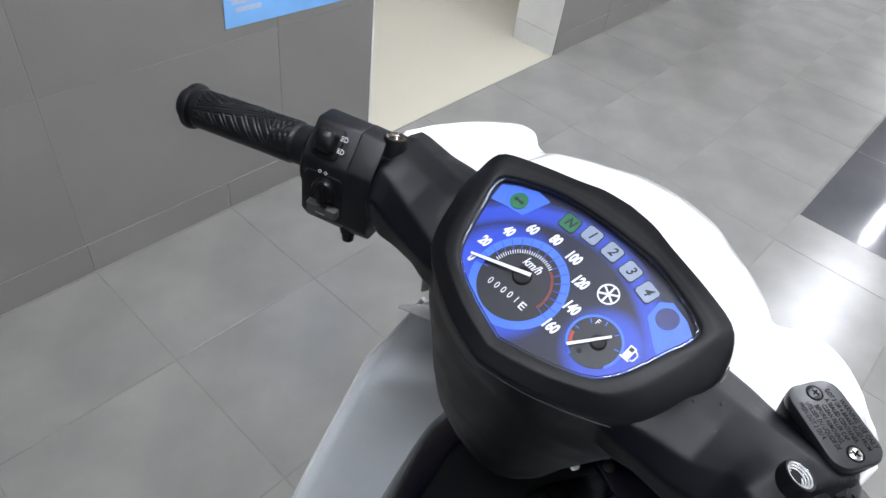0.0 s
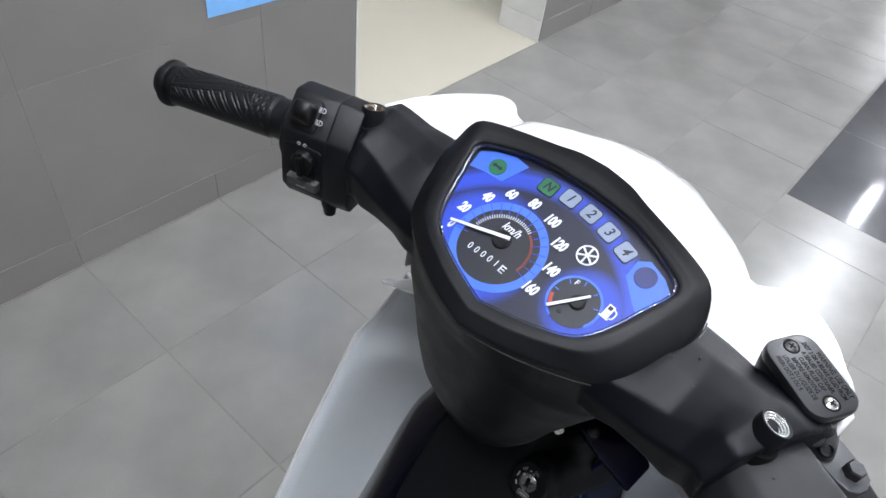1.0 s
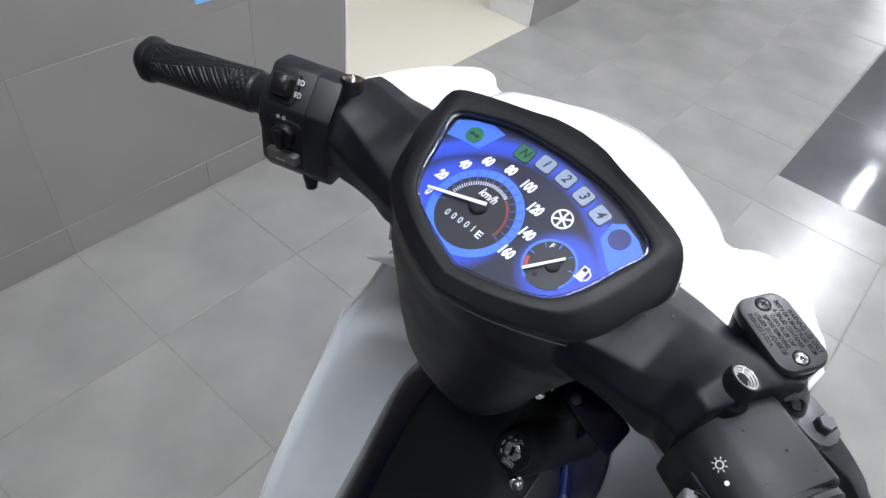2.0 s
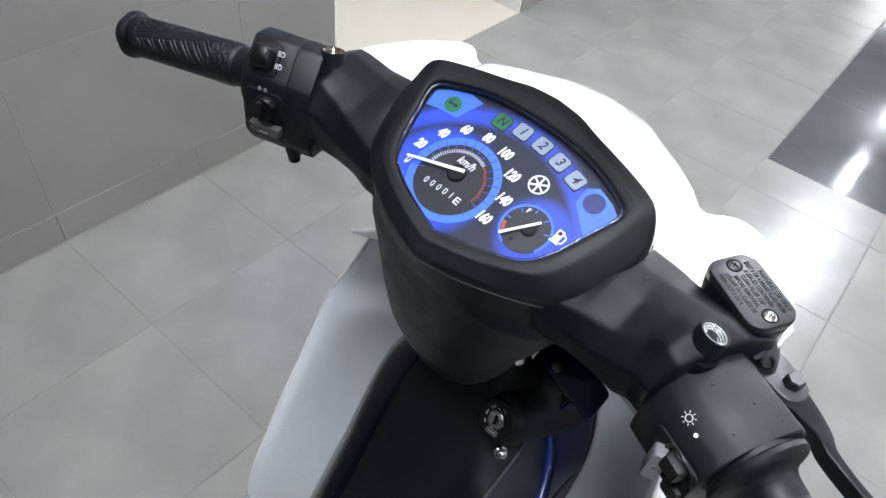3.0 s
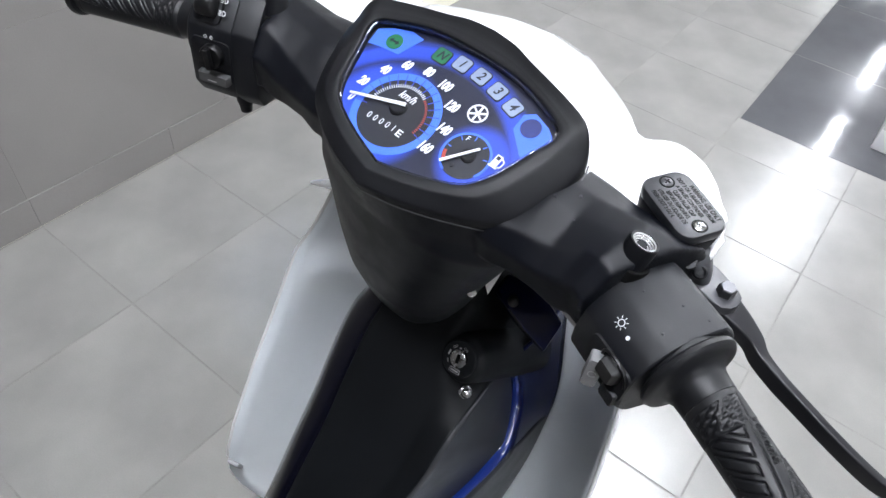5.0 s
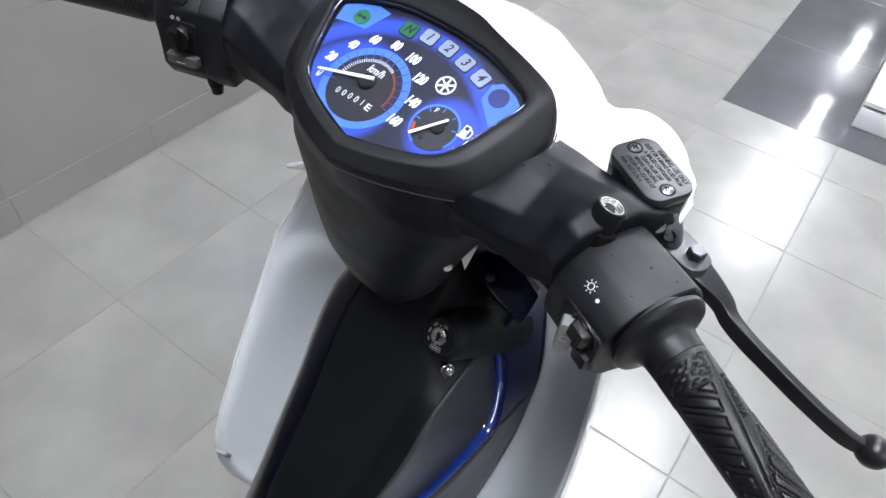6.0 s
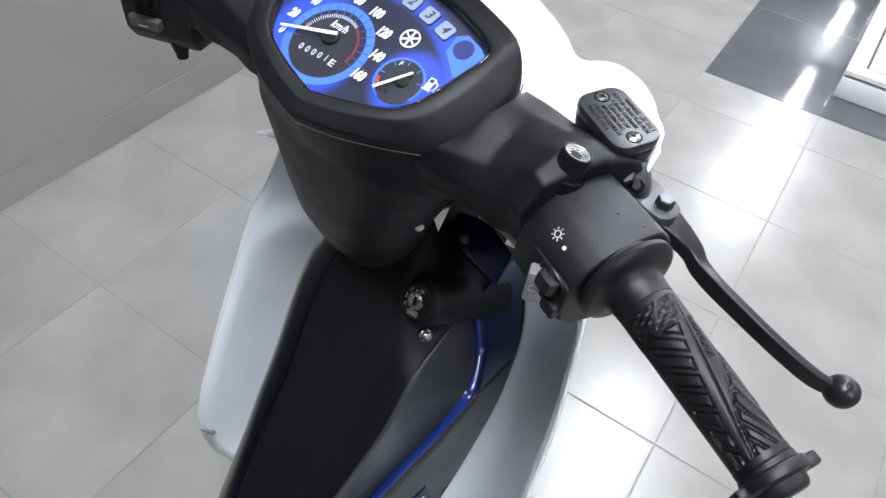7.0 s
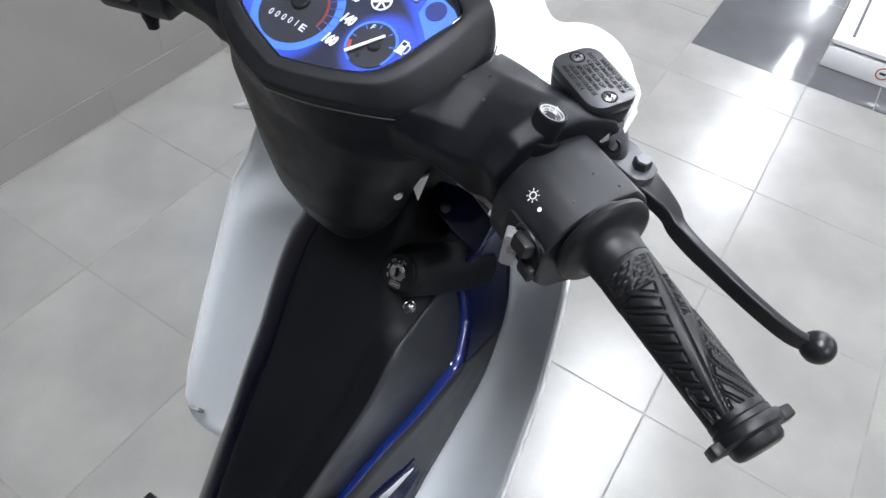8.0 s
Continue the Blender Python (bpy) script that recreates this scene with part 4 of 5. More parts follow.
for k, x in enumerate((-0.0205, 0.0205)):
    # black ring and cross bars paint the shade round and in the screw
    part("screw_recess", annulus(0.0043, 0.0054, -0.001, 0.0003, 0, 360, 28), CAP_TEXT_AND_SHADE, cap, "", pose(x, 0.0 if k == 0 else -0.0015, 0.0))
    screw = part("cap_screw", lathe([(0.0042, -0.001), (0.0042, 0.0003), (0.0032, 0.0009), (0.0012, 0.0010)], 24), DULL_STEEL if k == 0 else STEEL, bike, "cross-head screw in the cap", MR @ pose(x, 0.0 if k == 0 else -0.0015, 0.0))
    for r in (30, 120):
        part("cross_slot", box(-0.0023, 0.0023, -0.0005, 0.0005, 0.0006, 0.00125), CAP_TEXT_AND_SHADE, screw, "", pose(0, 0, 0, 0, 0, r), 0)
for i, (line, size) in enumerate((("WARNING: USE ONLY", 0.0052), ("DOT 3 OR 4 BRAKE FLUID FROM", 0.0045), ("A SEALED CONTAINER.", 0.0045), ("CLEAN FILLER CAP", 0.0045), ("BEFORE REMOVING.", 0.0045), ("UTILISER DU LIQUIDE DE", 0.0045), ("FREIN DOT 3 OU 4.", 0.0045))):
    writing("cap_lettering", line, size, CAP_TEXT_AND_SHADE, cap, pose((0.004, 0.0, 0.0, 0.0, 0.0, 0.0, -0.004)[i], 0.0138 - 0.0046 * i, 0.0002), "", 0.64, bold=0.00005)

# right switches: light sign, sliding switch and starter button
REAR_R = MH @ pose(0.187, -0.0347, -0.0303, 0, 0, -23)
sign = part("light_sign", annulus(0.0018, 0.0023, 0, 0.0003, 0, 360, 24), PRINT_WHITE, bike, "white printed light sign", REAR_R @ pose(0, -0.0014, 0.0013, 47, 0, 0))
for k in range(8):
    part("ray", box(0.0029, 0.0042, -0.0002, 0.0002, 0, 0.0003), PRINT_WHITE, sign, "", pose(0, 0, 0, 0, 0, 45 * k), 0)
part("light_dot", disc(0.0013, 0.0, 0.0003, 16), PRINT_WHITE, bike, "white printed dot", REAR_R @ pose(0.0095, -0.0030, -0.0002, 47, 0, 0))


def on_bar(s, a, p, h, rx, ry=0.0, rz=0.0):
    return MH @ Matrix.Translation(bar(s, a, p, h)) @ pose(0, 0, 0, 0, 0, -23 * s) @ pose(0, 0, 0, rx, ry, rz)


part("switch_recess", prism(rounded(0.0185, 0.0125, 0.005), -0.006, 0.0004, 0.0003), BLACK_SMOOTH, bike, "black switch recess", on_bar(1, 0.039, -0.0382, -0.010, 88))
part("switch_hood", sweep(smooth_line([(-0.010, 0.002, 0.0), (-0.008, 0.0095, 0.001), (0.0, 0.0125, 0.0016), (0.010, 0.0095, 0.001), (0.0145, 0.001, 0.0)], 24), [0.0011] * 24, 8), BLACK_GLOSS, bike, "glossy rim of the switch recess", on_bar(1, 0.042, -0.0385, -0.008, 86))
part("light_switch", loft([[(x * f, y * f, z) for x, y in rounded(0.0075, 0.0060, 0.002)] for f, z in ((1.0, 0.0), (1.0, 0.004), (0.8, 0.0075))]), BLACK_GLOSS, bike, "black sliding light switch", on_bar(1, 0.044, -0.0385, -0.004, 84), 50)
part("switch_block", prism(rounded(0.0060, 0.0050, 0.0012), 0.0, 0.005, 0.001), BLACK, bike, "black block under the light switch", on_bar(1, 0.0500, -0.0372, -0.021, 90))
starter = part("starter_button", prism(rounded(0.0046, 0.0122, 0.0018), -0.002, 0.007, 0.0012), BUTTON_GREY, bike, "pale grey starter button", on_bar(1, 0.0325, -0.0405, -0.0160, 88, 0, 46))
part("starter_mark", annulus(0.0022, 0.0027, 0.007, 0.0073, 20, 330, 24), MARK_GREY, starter)

# left switches: dimmer, turn signal, horn and choke
part("dimmer_recess", prism(rounded(0.0115, 0.0125, 0.004), -0.004, 0.0005, 0.0004), BLACK_SMOOTH, bike, "black dimmer recess", on_bar(-1, 0.0440, -0.0255, 0.0365, 53))
part("dimmer_switch", loft([[(x * f, y * f + dy, z) for x, y in rounded(0.0090, 0.0085, 0.004)] for f, dy, z in ((1.0, 0, 0.0), (1.0, 0, 0.0035), (0.9, 0.0015, 0.0075), (0.6, 0.003, 0.0095))]), BLACK_GLOSS, bike, "glossy black rocker dimmer switch", on_bar(-1, 0.0440, -0.0262, 0.0372, 53), 50)
for k, (u, v, w) in enumerate(((-0.191, -0.030, -0.002), (-0.189, -0.035, -0.010))):
    lamp = [(0, -0.0021), (0.0010, -0.0021), (0.0024, -0.0014), (0.0029, 0.0), (0.0024, 0.0014), (0.0010, 0.0021), (0, 0.0021)]
    beam = part("beam_sign", prism(lamp, 0, 0.0003), PRINT_WHITE, bike, "white printed beam sign", MH @ pose(u, v - 0.0012, w, 60, 0, 23))
    part("sign_field", prism([(0.0005 + x * 0.66, y * 0.68) for x, y in lamp], 0.0003, 0.0005), PRINT_BLACK, beam, "", None, 0)
    for j in range(4):
        part("beam_ray", box(-0.0030, -0.0006, -0.0019 + 0.0011 * j, -0.0015 + 0.0011 * j, 0, 0.0003), PRINT_WHITE, beam, "", None, 0)
part("turn_recess", prism(rounded(0.0165, 0.0120, 0.004), -0.004, 0.0006, 0.0005), BLACK_SMOOTH, bike, "black turn switch recess", on_bar(-1, 0.0400, -0.0370, 0.002, 88))
turn = part("turn_switch", lathe([(0.0098, 0.0), (0.0098, 0.0050), (0.0090, 0.0062), (0.0050, 0.0066)], 28), BLACK_GLOSS, bike, "black round turn signal switch", on_bar(-1, 0.0375, -0.0372, 0.002, 88), 50)
part("thumb_piece", box(-0.0026, 0.0026, -0.0085, 0.0085, 0.006, 0.0115, 0.0012), BLACK_GLOSS, turn, "", pose(0, 0, 0, 0, 0, 8), 40)
for d in (-0.0026, 0.0026):
    part("turn_sign", annulus(0.0012, 0.0017, 0, 0.0003, 0, 360, 4), PRINT_WHITE, bike, "white printed turn sign", on_bar(-1, 0.0405 + d, -0.0371, 0.0165, 86))
part("horn_button", loft([[(x * f, y * f, z) for x, y in rounded(0.0138, 0.0045, 0.0015)] for f, z in ((1.0, 0.0), (1.0, 0.004), (0.9, 0.0062))]), GREY_PLASTIC, bike, "grey horn button", on_bar(-1, 0.0385, -0.0370, -0.0185, 90), 50)
part("horn_mark", box(-0.0040, 0.0040, -0.0004, 0.0004, 0, 0.0003), MARK_GREY, bike, "faint horn marking", on_bar(-1, 0.0375, -0.0450, -0.0185, 90), 0)
part("switch_screw_post", lathe([(0.0075, 0.0), (0.0072, -0.010), (0.0055, -0.016), (0.005, -0.021), (0.003, -0.0225)], 20), BLACK_SMOOTH, bike, "black cable stub under the switch", MH @ Matrix.Translation((-0.182, -0.030, -0.078)))

# white nose cowl in front of the instruments
OUT = [(0, .161), (.031, .1585), (.052, .1475), (.078, .134), (.093, .124), (.104, .117), (.113, .1185), (.122, .127), (.133, .131), (.152, .126), (.170, .111), (.181, .096), (.192, .083), (.199, .057)]
OUT = [(p.x, p.y) for p in smooth_line([(u, v, 0.0) for u, v in OUT], 80)]
INN = [(0, .066, .016), (.037, .060, .0125), (.07, .052, .009), (.093, .044, .005), (.106, .033, -.001), (.115, .034, -.006), (.14, .036, -.013), (.17, .034, -.022), (.203, .026, -.034)]


def cowl():
    us = [-0.214 + 0.411 * i / 84 for i in range(85)]
    rows = []
    for f, wf in ((0.0, 0.0), (0.35, 0.08), (0.65, 0.18), (0.85, 0.38), (0.96, 0.66), (1.0, 1.0)):
        row = []
        for u in us:
            a = abs(u)
            vi, wi = interp(a, [(x, y) for x, y, z in INN]), interp(a, [(x, z) for x, y, z in INN])
            vo = interp(a if u > 0 else a * 0.94, OUT) + (interp(a, [(0.115, 0.0), (0.14, 0.0035), (0.18, 0.005), (0.205, 0.0)]) if u < 0 else 0.0)
            k = min(1.0, max(0.0, (a - 0.098) / 0.018))
            centre = wi + (-0.032 - wi) * wf
            wing = interp(f, [(0.0, wi - 0.018), (0.35, -0.042), (0.65, -0.028), (0.85, -0.018), (0.96, -0.020), (1.0, -0.030)])
            row.append((u, vi + (vo - vi) * f, centre * (1 - k) + (wing - (f * interp(a, [(0.11, -0.003), (0.15, 0.001), (0.19, 0.013), (0.214, 0.024)]) if u < 0 else 0.0)) * k))
        rows.append(row)
    for dv, w in ((0.0, -0.065), (-0.012, -0.12), (-0.03, -0.165)):
        rows.append([(u * (1 - 0.8 * (-0.034 - w) if u > 0 else interp(-w, [(0.034, 1.0), (0.065, 0.90), (0.12, 0.74), (0.165, 0.66)])), interp(u if u > 0 else -u * 0.94, OUT) + dv, w) for u in us])
    return loft(rows, closed=False)


nose = part("nose_cowl", cowl(), WHITE_PAINT, bike, "gloss white nose cowl", MH, 50)
sol = nose.modifiers.new("thickness", "SOLIDIFY")
sol.thickness, sol.offset = 0.003, -1
for s in (1, -1):
    part("side_lens", sweep(smooth_line([(s * 0.080, 0.1345, -0.040), (s * 0.094, 0.126, -0.043), (s * 0.104, 0.1185, -0.046)], 10), [(0.0025, 0.008)] * 10, 10), CLEAR, nose, "narrow clear lens strip")

part("cowl_lower_edge", sweep([(0.100, 0.034, -0.124), (0.125, 0.036, -0.128), (0.150, 0.034, -0.134), (0.172, 0.032, -0.141)], [(0.012, 0.0024), (0.012, 0.0038), (0.012, 0.0065), (0.012, 0.0090)], 8), WHITE_PAINT, nose, "white lower edge of the cowl")
part("cowl_corner", loft([[p + d for p in (Vector((1.2955, 0.534, 0.858)), Vector((1.3045, 0.546, 0.862)), Vector((1.2990, 0.540, 0.834)))] for d in (Vector((0, 0, 0)), Vector((-0.002, 0.003, -0.001)))]), WHITE_PAINT, nose, "white corner of the cowl", MH.inverted() @ TO_BIKE)

# ---- body: leg shields, centre cover and side trims ----
ZS = [0.87, 0.83, 0.79, 0.75, 0.71, 0.68, 0.65, 0.62, 0.59, 0.56, 0.53, 0.50, 0.47, 0.44, 0.41, 0.38, 0.35, 0.31, 0.27, 0.23]
EDGE_Y = [(0.23, .46), (0.26, .425), (0.30, .412), (0.335, .409), (0.38, .417), (0.43, .436), (0.512, .479), (0.60, .527), (0.677, .567), (0.716, .583), (0.772, .592), (0.82, .590), (0.87, .585)]
EDGE_X = [(0.23, .150), (0.27, .190), (0.31, .214), (0.345, .222), (0.43, .220), (0.53, .218), (0.63, .213), (0.677, .210), (0.716, .194), (0.772, .172), (0.82, .152), (0.87, .145)]


def rear_y(z):
    return 0.429 + 0.62 * (z - 0.578)


# lines of the body, from the neck down to the footwell
LEFT_EDGE = [(1.142, 0.640, 0.640), (1.134, 0.620, 0.624), (1.124, 0.600, 0.606), (1.119, 0.572, 0.592), (1.121, 0.533, 0.575), (1.125, 0.503, 0.561), (1.130, 0.472, 0.545), (1.138, 0.433, 0.523), (1.148, 0.391, 0.499), (1.148, 0.358, 0.458), (1.141, 0.325, 0.394), (1.123, 0.297, 0.305)]
LEFT_CREASE = [(1.200, 0.545, 0.775), (1.195, 0.527, 0.745), (1.192, 0.514, 0.729), (1.192, 0.495, 0.706), (1.192, 0.473, 0.675), (1.193, 0.455, 0.650), (1.194, 0.438, 0.629), (1.194, 0.414, 0.600), (1.193, 0.386, 0.562), (1.190, 0.357, 0.515), (1.186, 0.328, 0.462), (1.180, 0.303, 0.405)]
RIGHT_CREASE = [(1.303, 0.630, 0.655), (1.306, 0.596, 0.667), (1.309, 0.564, 0.678), (1.313, 0.529, 0.686), (1.314, 0.497, 0.681), (1.313, 0.477, 0.668), (1.312, 0.460, 0.649), (1.308, 0.443, 0.623), (1.297, 0.415, 0.577), (1.283, 0.385, 0.521), (1.272, 0.358, 0.472), (1.262, 0.330, 0.425)]
TRIM_INNER = [(1.323, 0.612, 0.713), (1.311, 0.594, 0.680), (1.316, 0.606, 0.646), (1.324, 0.604, 0.612), (1.334, 0.588, 0.598), (1.342, 0.567, 0.595), (1.344, 0.552, 0.591), (1.337, 0.529, 0.563), (1.324, 0.499, 0.524), (1.307, 0.468, 0.480), (1.283, 0.423, 0.406), (1.263, 0.390, 0.335)]
TRIM_OUTER = [(1.326, 0.615, 0.718), (1.315, 0.593, 0.686), (1.323, 0.604, 0.656), (1.332, 0.601, 0.622), (1.342, 0.584, 0.608), (1.351, 0.563, 0.596), (1.352, 0.549, 0.587), (1.346, 0.528, 0.568), (1.334, 0.499, 0.533), (1.318, 0.468, 0.492), (1.296, 0.423, 0.424), (1.276, 0.390, 0.360)]
SHIELD_INNER = [(1.312, 0.720, 0.680), (1.335, 0.690, 0.633), (1.349, 0.670, 0.605), (1.356, 0.655, 0.576), (1.357, 0.645, 0.540), (1.358, 0.628, 0.503), (1.358, 0.610, 0.479), (1.356, 0.578, 0.442), (1.353, 0.545, 0.406), (1.350, 0.513, 0.373), (1.350, 0.488, 0.350), (1.347, 0.455, 0.315)]


def wall_of(rows, mat, name, label, thick=0.003, smooth=50):
    ob = part(name, loft(rows, closed=False), mat, bike, label, TO_BIKE, smooth)
    so = ob.modifiers.new("thickness", "SOLIDIFY")
    so.thickness, so.offset = thick, 0
    return ob


def strip(fa, fb, n, bulge=0.0):
    """A skin between two edge lines, given as functions of height."""
    rows = []
    for z in [ZS[0] + (ZS[-1] - ZS[0]) * i / 48 for i in range(49)]:
        a, b = Vector(fa(z)), Vector(fb(z))
        row = []
        for i in range(n):
            f = i / (n - 1)
            p = a.lerp(b, f)
            p.y += (bulge(z) if callable(bulge) else bulge) * 4 * f * (1 - f)
            row.append(p)
        rows.append(row)
    return rows


def between(a, b, f, hollow=0.0, steps=66):
    """The line at the fraction f from line a to line b, set back by hollow across the middle."""
    la, lb = smooth_line(a, steps), smooth_line(b, steps)
    return [p.lerp(q, f) + Vector((0, 1, -0.35)) * (hollow * 4 * f * (1 - f)) for p, q in zip(la, lb)]


def skin(a, b, n, hollow=0.0):
    """A skin between two body lines, row by row down the body."""
    lines = [between(a, b, i / (n - 1), hollow) for i in range(n)]
    return [list(row) for row in zip(*lines)]


SHIELD_RIM = [(1.395, 0.665, 0.742), (1.419, 0.625, 0.735), (1.430, 0.599, 0.706), (1.437, 0.578, 0.678), (1.445, 0.552, 0.646), (1.450, 0.527, 0.606), (1.454, 0.503, 0.559), (1.457, 0.485, 0.519), (1.458, 0.468, 0.478), (1.457, 0.444, 0.42), (1.452, 0.42, 0.35), (1.435, 0.425, 0.28)]


def left_edge(z):
    return (XC - interp(z, EDGE_X), interp(z, EDGE_Y), z)


def left_inner(z):
    return (XC - 0.085, max(interp(z, EDGE_Y), rear_y(z)) + 0.085, z)


wall_of([r for r in strip(left_edge, left_inner, 16, lambda z: interp(z, [(0.30, 0.032), (0.45, 0.055), (0.54, 0.056), (0.60, 0.042), (0.650, 0.010), (0.658, 0.012), (0.72, 0.034), (0.80, 0.040)])) if r[0].z < 0.80], SILVER, "leg_shield", "silver inner side of the leg shield")
wall_of(skin(SHIELD_INNER, SHIELD_RIM, 16, 0.022), SILVER, "leg_shield", "silver inner side of the leg shield")
left_rim = [Vector(left_edge(z)) + Vector((-0.0012, 0, 0)) for z in [0.80 - 0.435 * i / 60 for i in range(61)]]
right_rim = [p + Vector((0.0012, 0, 0)) for p in smooth_line(SHIELD_RIM, 61)]
for line in (left_rim, right_rim):
    part("shield_rim", sweep(line, [(0.0024, 0.0026)] * 61, 10, up=(0, 1, 0)), WHITE_PAINT, bike, "white outer rim of the leg shield", TO_BIKE)


tab = Vector(left_edge(0.352))
part("shield_tab", box(0.001, 0.020, -0.003, 0.003, -0.012, 0.010, 0.0025), MARK_GREY, bike, "small grey lug on the shield edge", TO_BIKE @ Matrix.Translation(tab) @ pose(0, 0, 0, 20, 0, 12))


# centre cover: a broad spine with a soft shoulder on one side and a hanging gloss edge on the other
def shoulder():
    """The line along the spine where its flat back begins to fall away."""
    out = []
    for (ax, ay, az), (bx, by, bz), k in zip(LEFT_CREASE, RIGHT_CREASE, (0.74, 0.74, 0.74, 0.74, 0.75, 0.75, 0.74, 0.74, 0.72, 0.70, 0.68, 0.66)):
        x = ax + (bx - ax) * k
        z = az + (bz - az) * k * 0.25
        out.append((x, rear_y(z) + interp(z, [(0.62, -0.006), (0.70, 0.006), (0.76, 0.012)]), z))
    return out


SHOULDER = shoulder()


def spine():
    left, top, right = (smooth_line(line, 66) for line in (LEFT_CREASE, SHOULDER, RIGHT_CREASE))
    rows = []
    for a, b, c in zip(left, top, right):
        lift = Vector((0, -0.004, 0.002))
        knee = b.lerp(c, 0.5) + Vector((0.010, -0.006, 0.010)) * min(1.0, max(0.2, ((c - b).length - 0.02) / 0.05)) * 0.08
        rows.append(smooth_line([a, a.lerp(b, 0.12) + lift * 0.8, a.lerp(b, 0.4) + lift, a.lerp(b, 0.75) + lift, b, knee, c], 26))
    return [[p + Vector((0.004, 0.056, 0.085)) for p in rows[0]]] + rows


wall_of(spine(), BLACK_PANEL, "centre_cover", "matt black centre cover over the frame", smooth=60)
wall_of(skin(RIGHT_CREASE, TRIM_INNER, 16, 0.016), SATIN_BLACK, "side_flank", "satin black flank of the centre cover")
blue_rows = [[p.lerp(q, f) + Vector((-0.0015, -0.003, 0.0015)) * h for f, h in ((-0.55, 0.0), (-0.40, 0.6), (0.0, 0.9), (0.5, 1.0), (0.8, 0.7), (1.0, 0.0))] for p, q in zip(smooth_line(TRIM_INNER, 66), smooth_line(TRIM_OUTER, 66))]
wall_of(blue_rows[5:], BLUE_GLOSS, "blue_trim", "gloss blue edge trim")


def side_line(f, lift=0.0):
    """A line down the side panel, at the fraction f of its width."""
    return [p + Vector((-0.3, -1.0, 0.3)) * lift for p in between(TRIM_OUTER, SHIELD_INNER, f, 0.006)]


def side_skin(span, lift=0.0, n=9):
    """Part of the side panel: span gives, for a fraction of the width, where it begins and ends along the panel, from 0 to 1."""
    lines = []
    for i in range(n):
        f = i / (n - 1)
        line, (a, b) = side_line(f, lift), span(f)
        pts = []
        for k in range(30):
            t = (a + (b - a) * k / 29) * 65
            j = min(int(t), 64)
            pts.append(line[j].lerp(line[j + 1], t - j))
        lines.append(pts)
    return [list(row) for row in zip(*lines)]


wall_of(side_skin(lambda f: (0.0, 0.50 - 0.18 * f), 0.001), NAVY_GLOSS, "side_trim", "gloss dark navy side trim")
wall_of(side_skin(lambda f: (0.485 - 0.18 * f, 1.0), -0.0015), SATIN_BLACK, "side_panel", "satin black lower side panel")


def side_patch(rows, lift):
    """A thin decal on the side panel; rows are (place along, from, to)."""
    out = []
    for t, f0, f1 in rows:
        row = []
        for i in range(6):
            line = side_line(f0 + (f1 - f0) * i / 5, lift)
            j = min(int(t * 65), 64)
            row.append(line[j].lerp(line[j + 1], t * 65 - j))
        out.append(row)
    return out


wall_of(side_patch([(0.660, 0.90, 0.92), (0.70, 0.81, 0.94), (0.75, 0.68, 0.95), (0.80, 0.55, 0.95), (0.88, 0.40, 0.96), (0.97, 0.26, 0.97)], 0.0065), NAVY_GLOSS, "side_decal", "gloss navy pointed decal", 0.001)
wall_of(side_patch([(0.815, 0.70, 0.72), (0.840, 0.63, 0.70), (0.88, 0.56, 0.66), (0.92, 0.49, 0.61)], 0.0085), SILVER, "side_stripe", "silver stripe on the decal", 0.001)
hang = []
for p, q in zip(smooth_line(LEFT_CREASE, 66), smooth_line(LEFT_EDGE, 66)):
    roll = q + (p - q) * 0.75 + Vector((-0.15, 0.0, 0.06)) * (p - q).length
    hang.append(smooth_line([p, p.lerp(roll, 0.5) + Vector((0, -0.15, 0.12)) * (p - roll).length, roll, roll.lerp(q, 0.5) + Vector((-0.02, 0, 0)) * (p - q).length, q], 15) + [q + Vector((0.006, 0.004, -0.002)), q + Vector((0.02, 0.09, -0.02))])
wall_of(hang, INK_GLOSS, "edge_trim", "gloss blue-black edge along the centre cover", smooth=60)

# small pointed end of the front panel
part("panel_fin", sweep(smooth_line([(1.079, 0.549, 0.8225), (1.092, 0.556, 0.8245), (1.108, 0.567, 0.8235), (1.128, 0.584, 0.818)], 14), [(0.0015 + 0.0010 * i, 0.0010 + 0.00022 * i) for i in range(14)], 12, power=2.6), WHITE_PAINT, bike, "white pointed end of the front panel", TO_BIKE)

# front panel and mudguard ahead of the column
def panel_row(z, half, y_front, y_rear):
    return [(XC + half * math.sin(a), y_rear + (y_front - y_rear) * math.cos(a), z) for a in [radians(-90 + 180 * i / 24) for i in range(25)]]


part("front_panel", loft([panel_row(.86, .12, .76, .67), panel_row(.78, .13, .80, .71), panel_row(.66, .14, .82, .74), panel_row(.5, .13, .78, .71), panel_row(.36, .11, .70, .65)], closed=False), WHITE_PAINT, bike, "white front panel", TO_BIKE).modifiers.new("thickness", "SOLIDIFY").thickness = 0.003

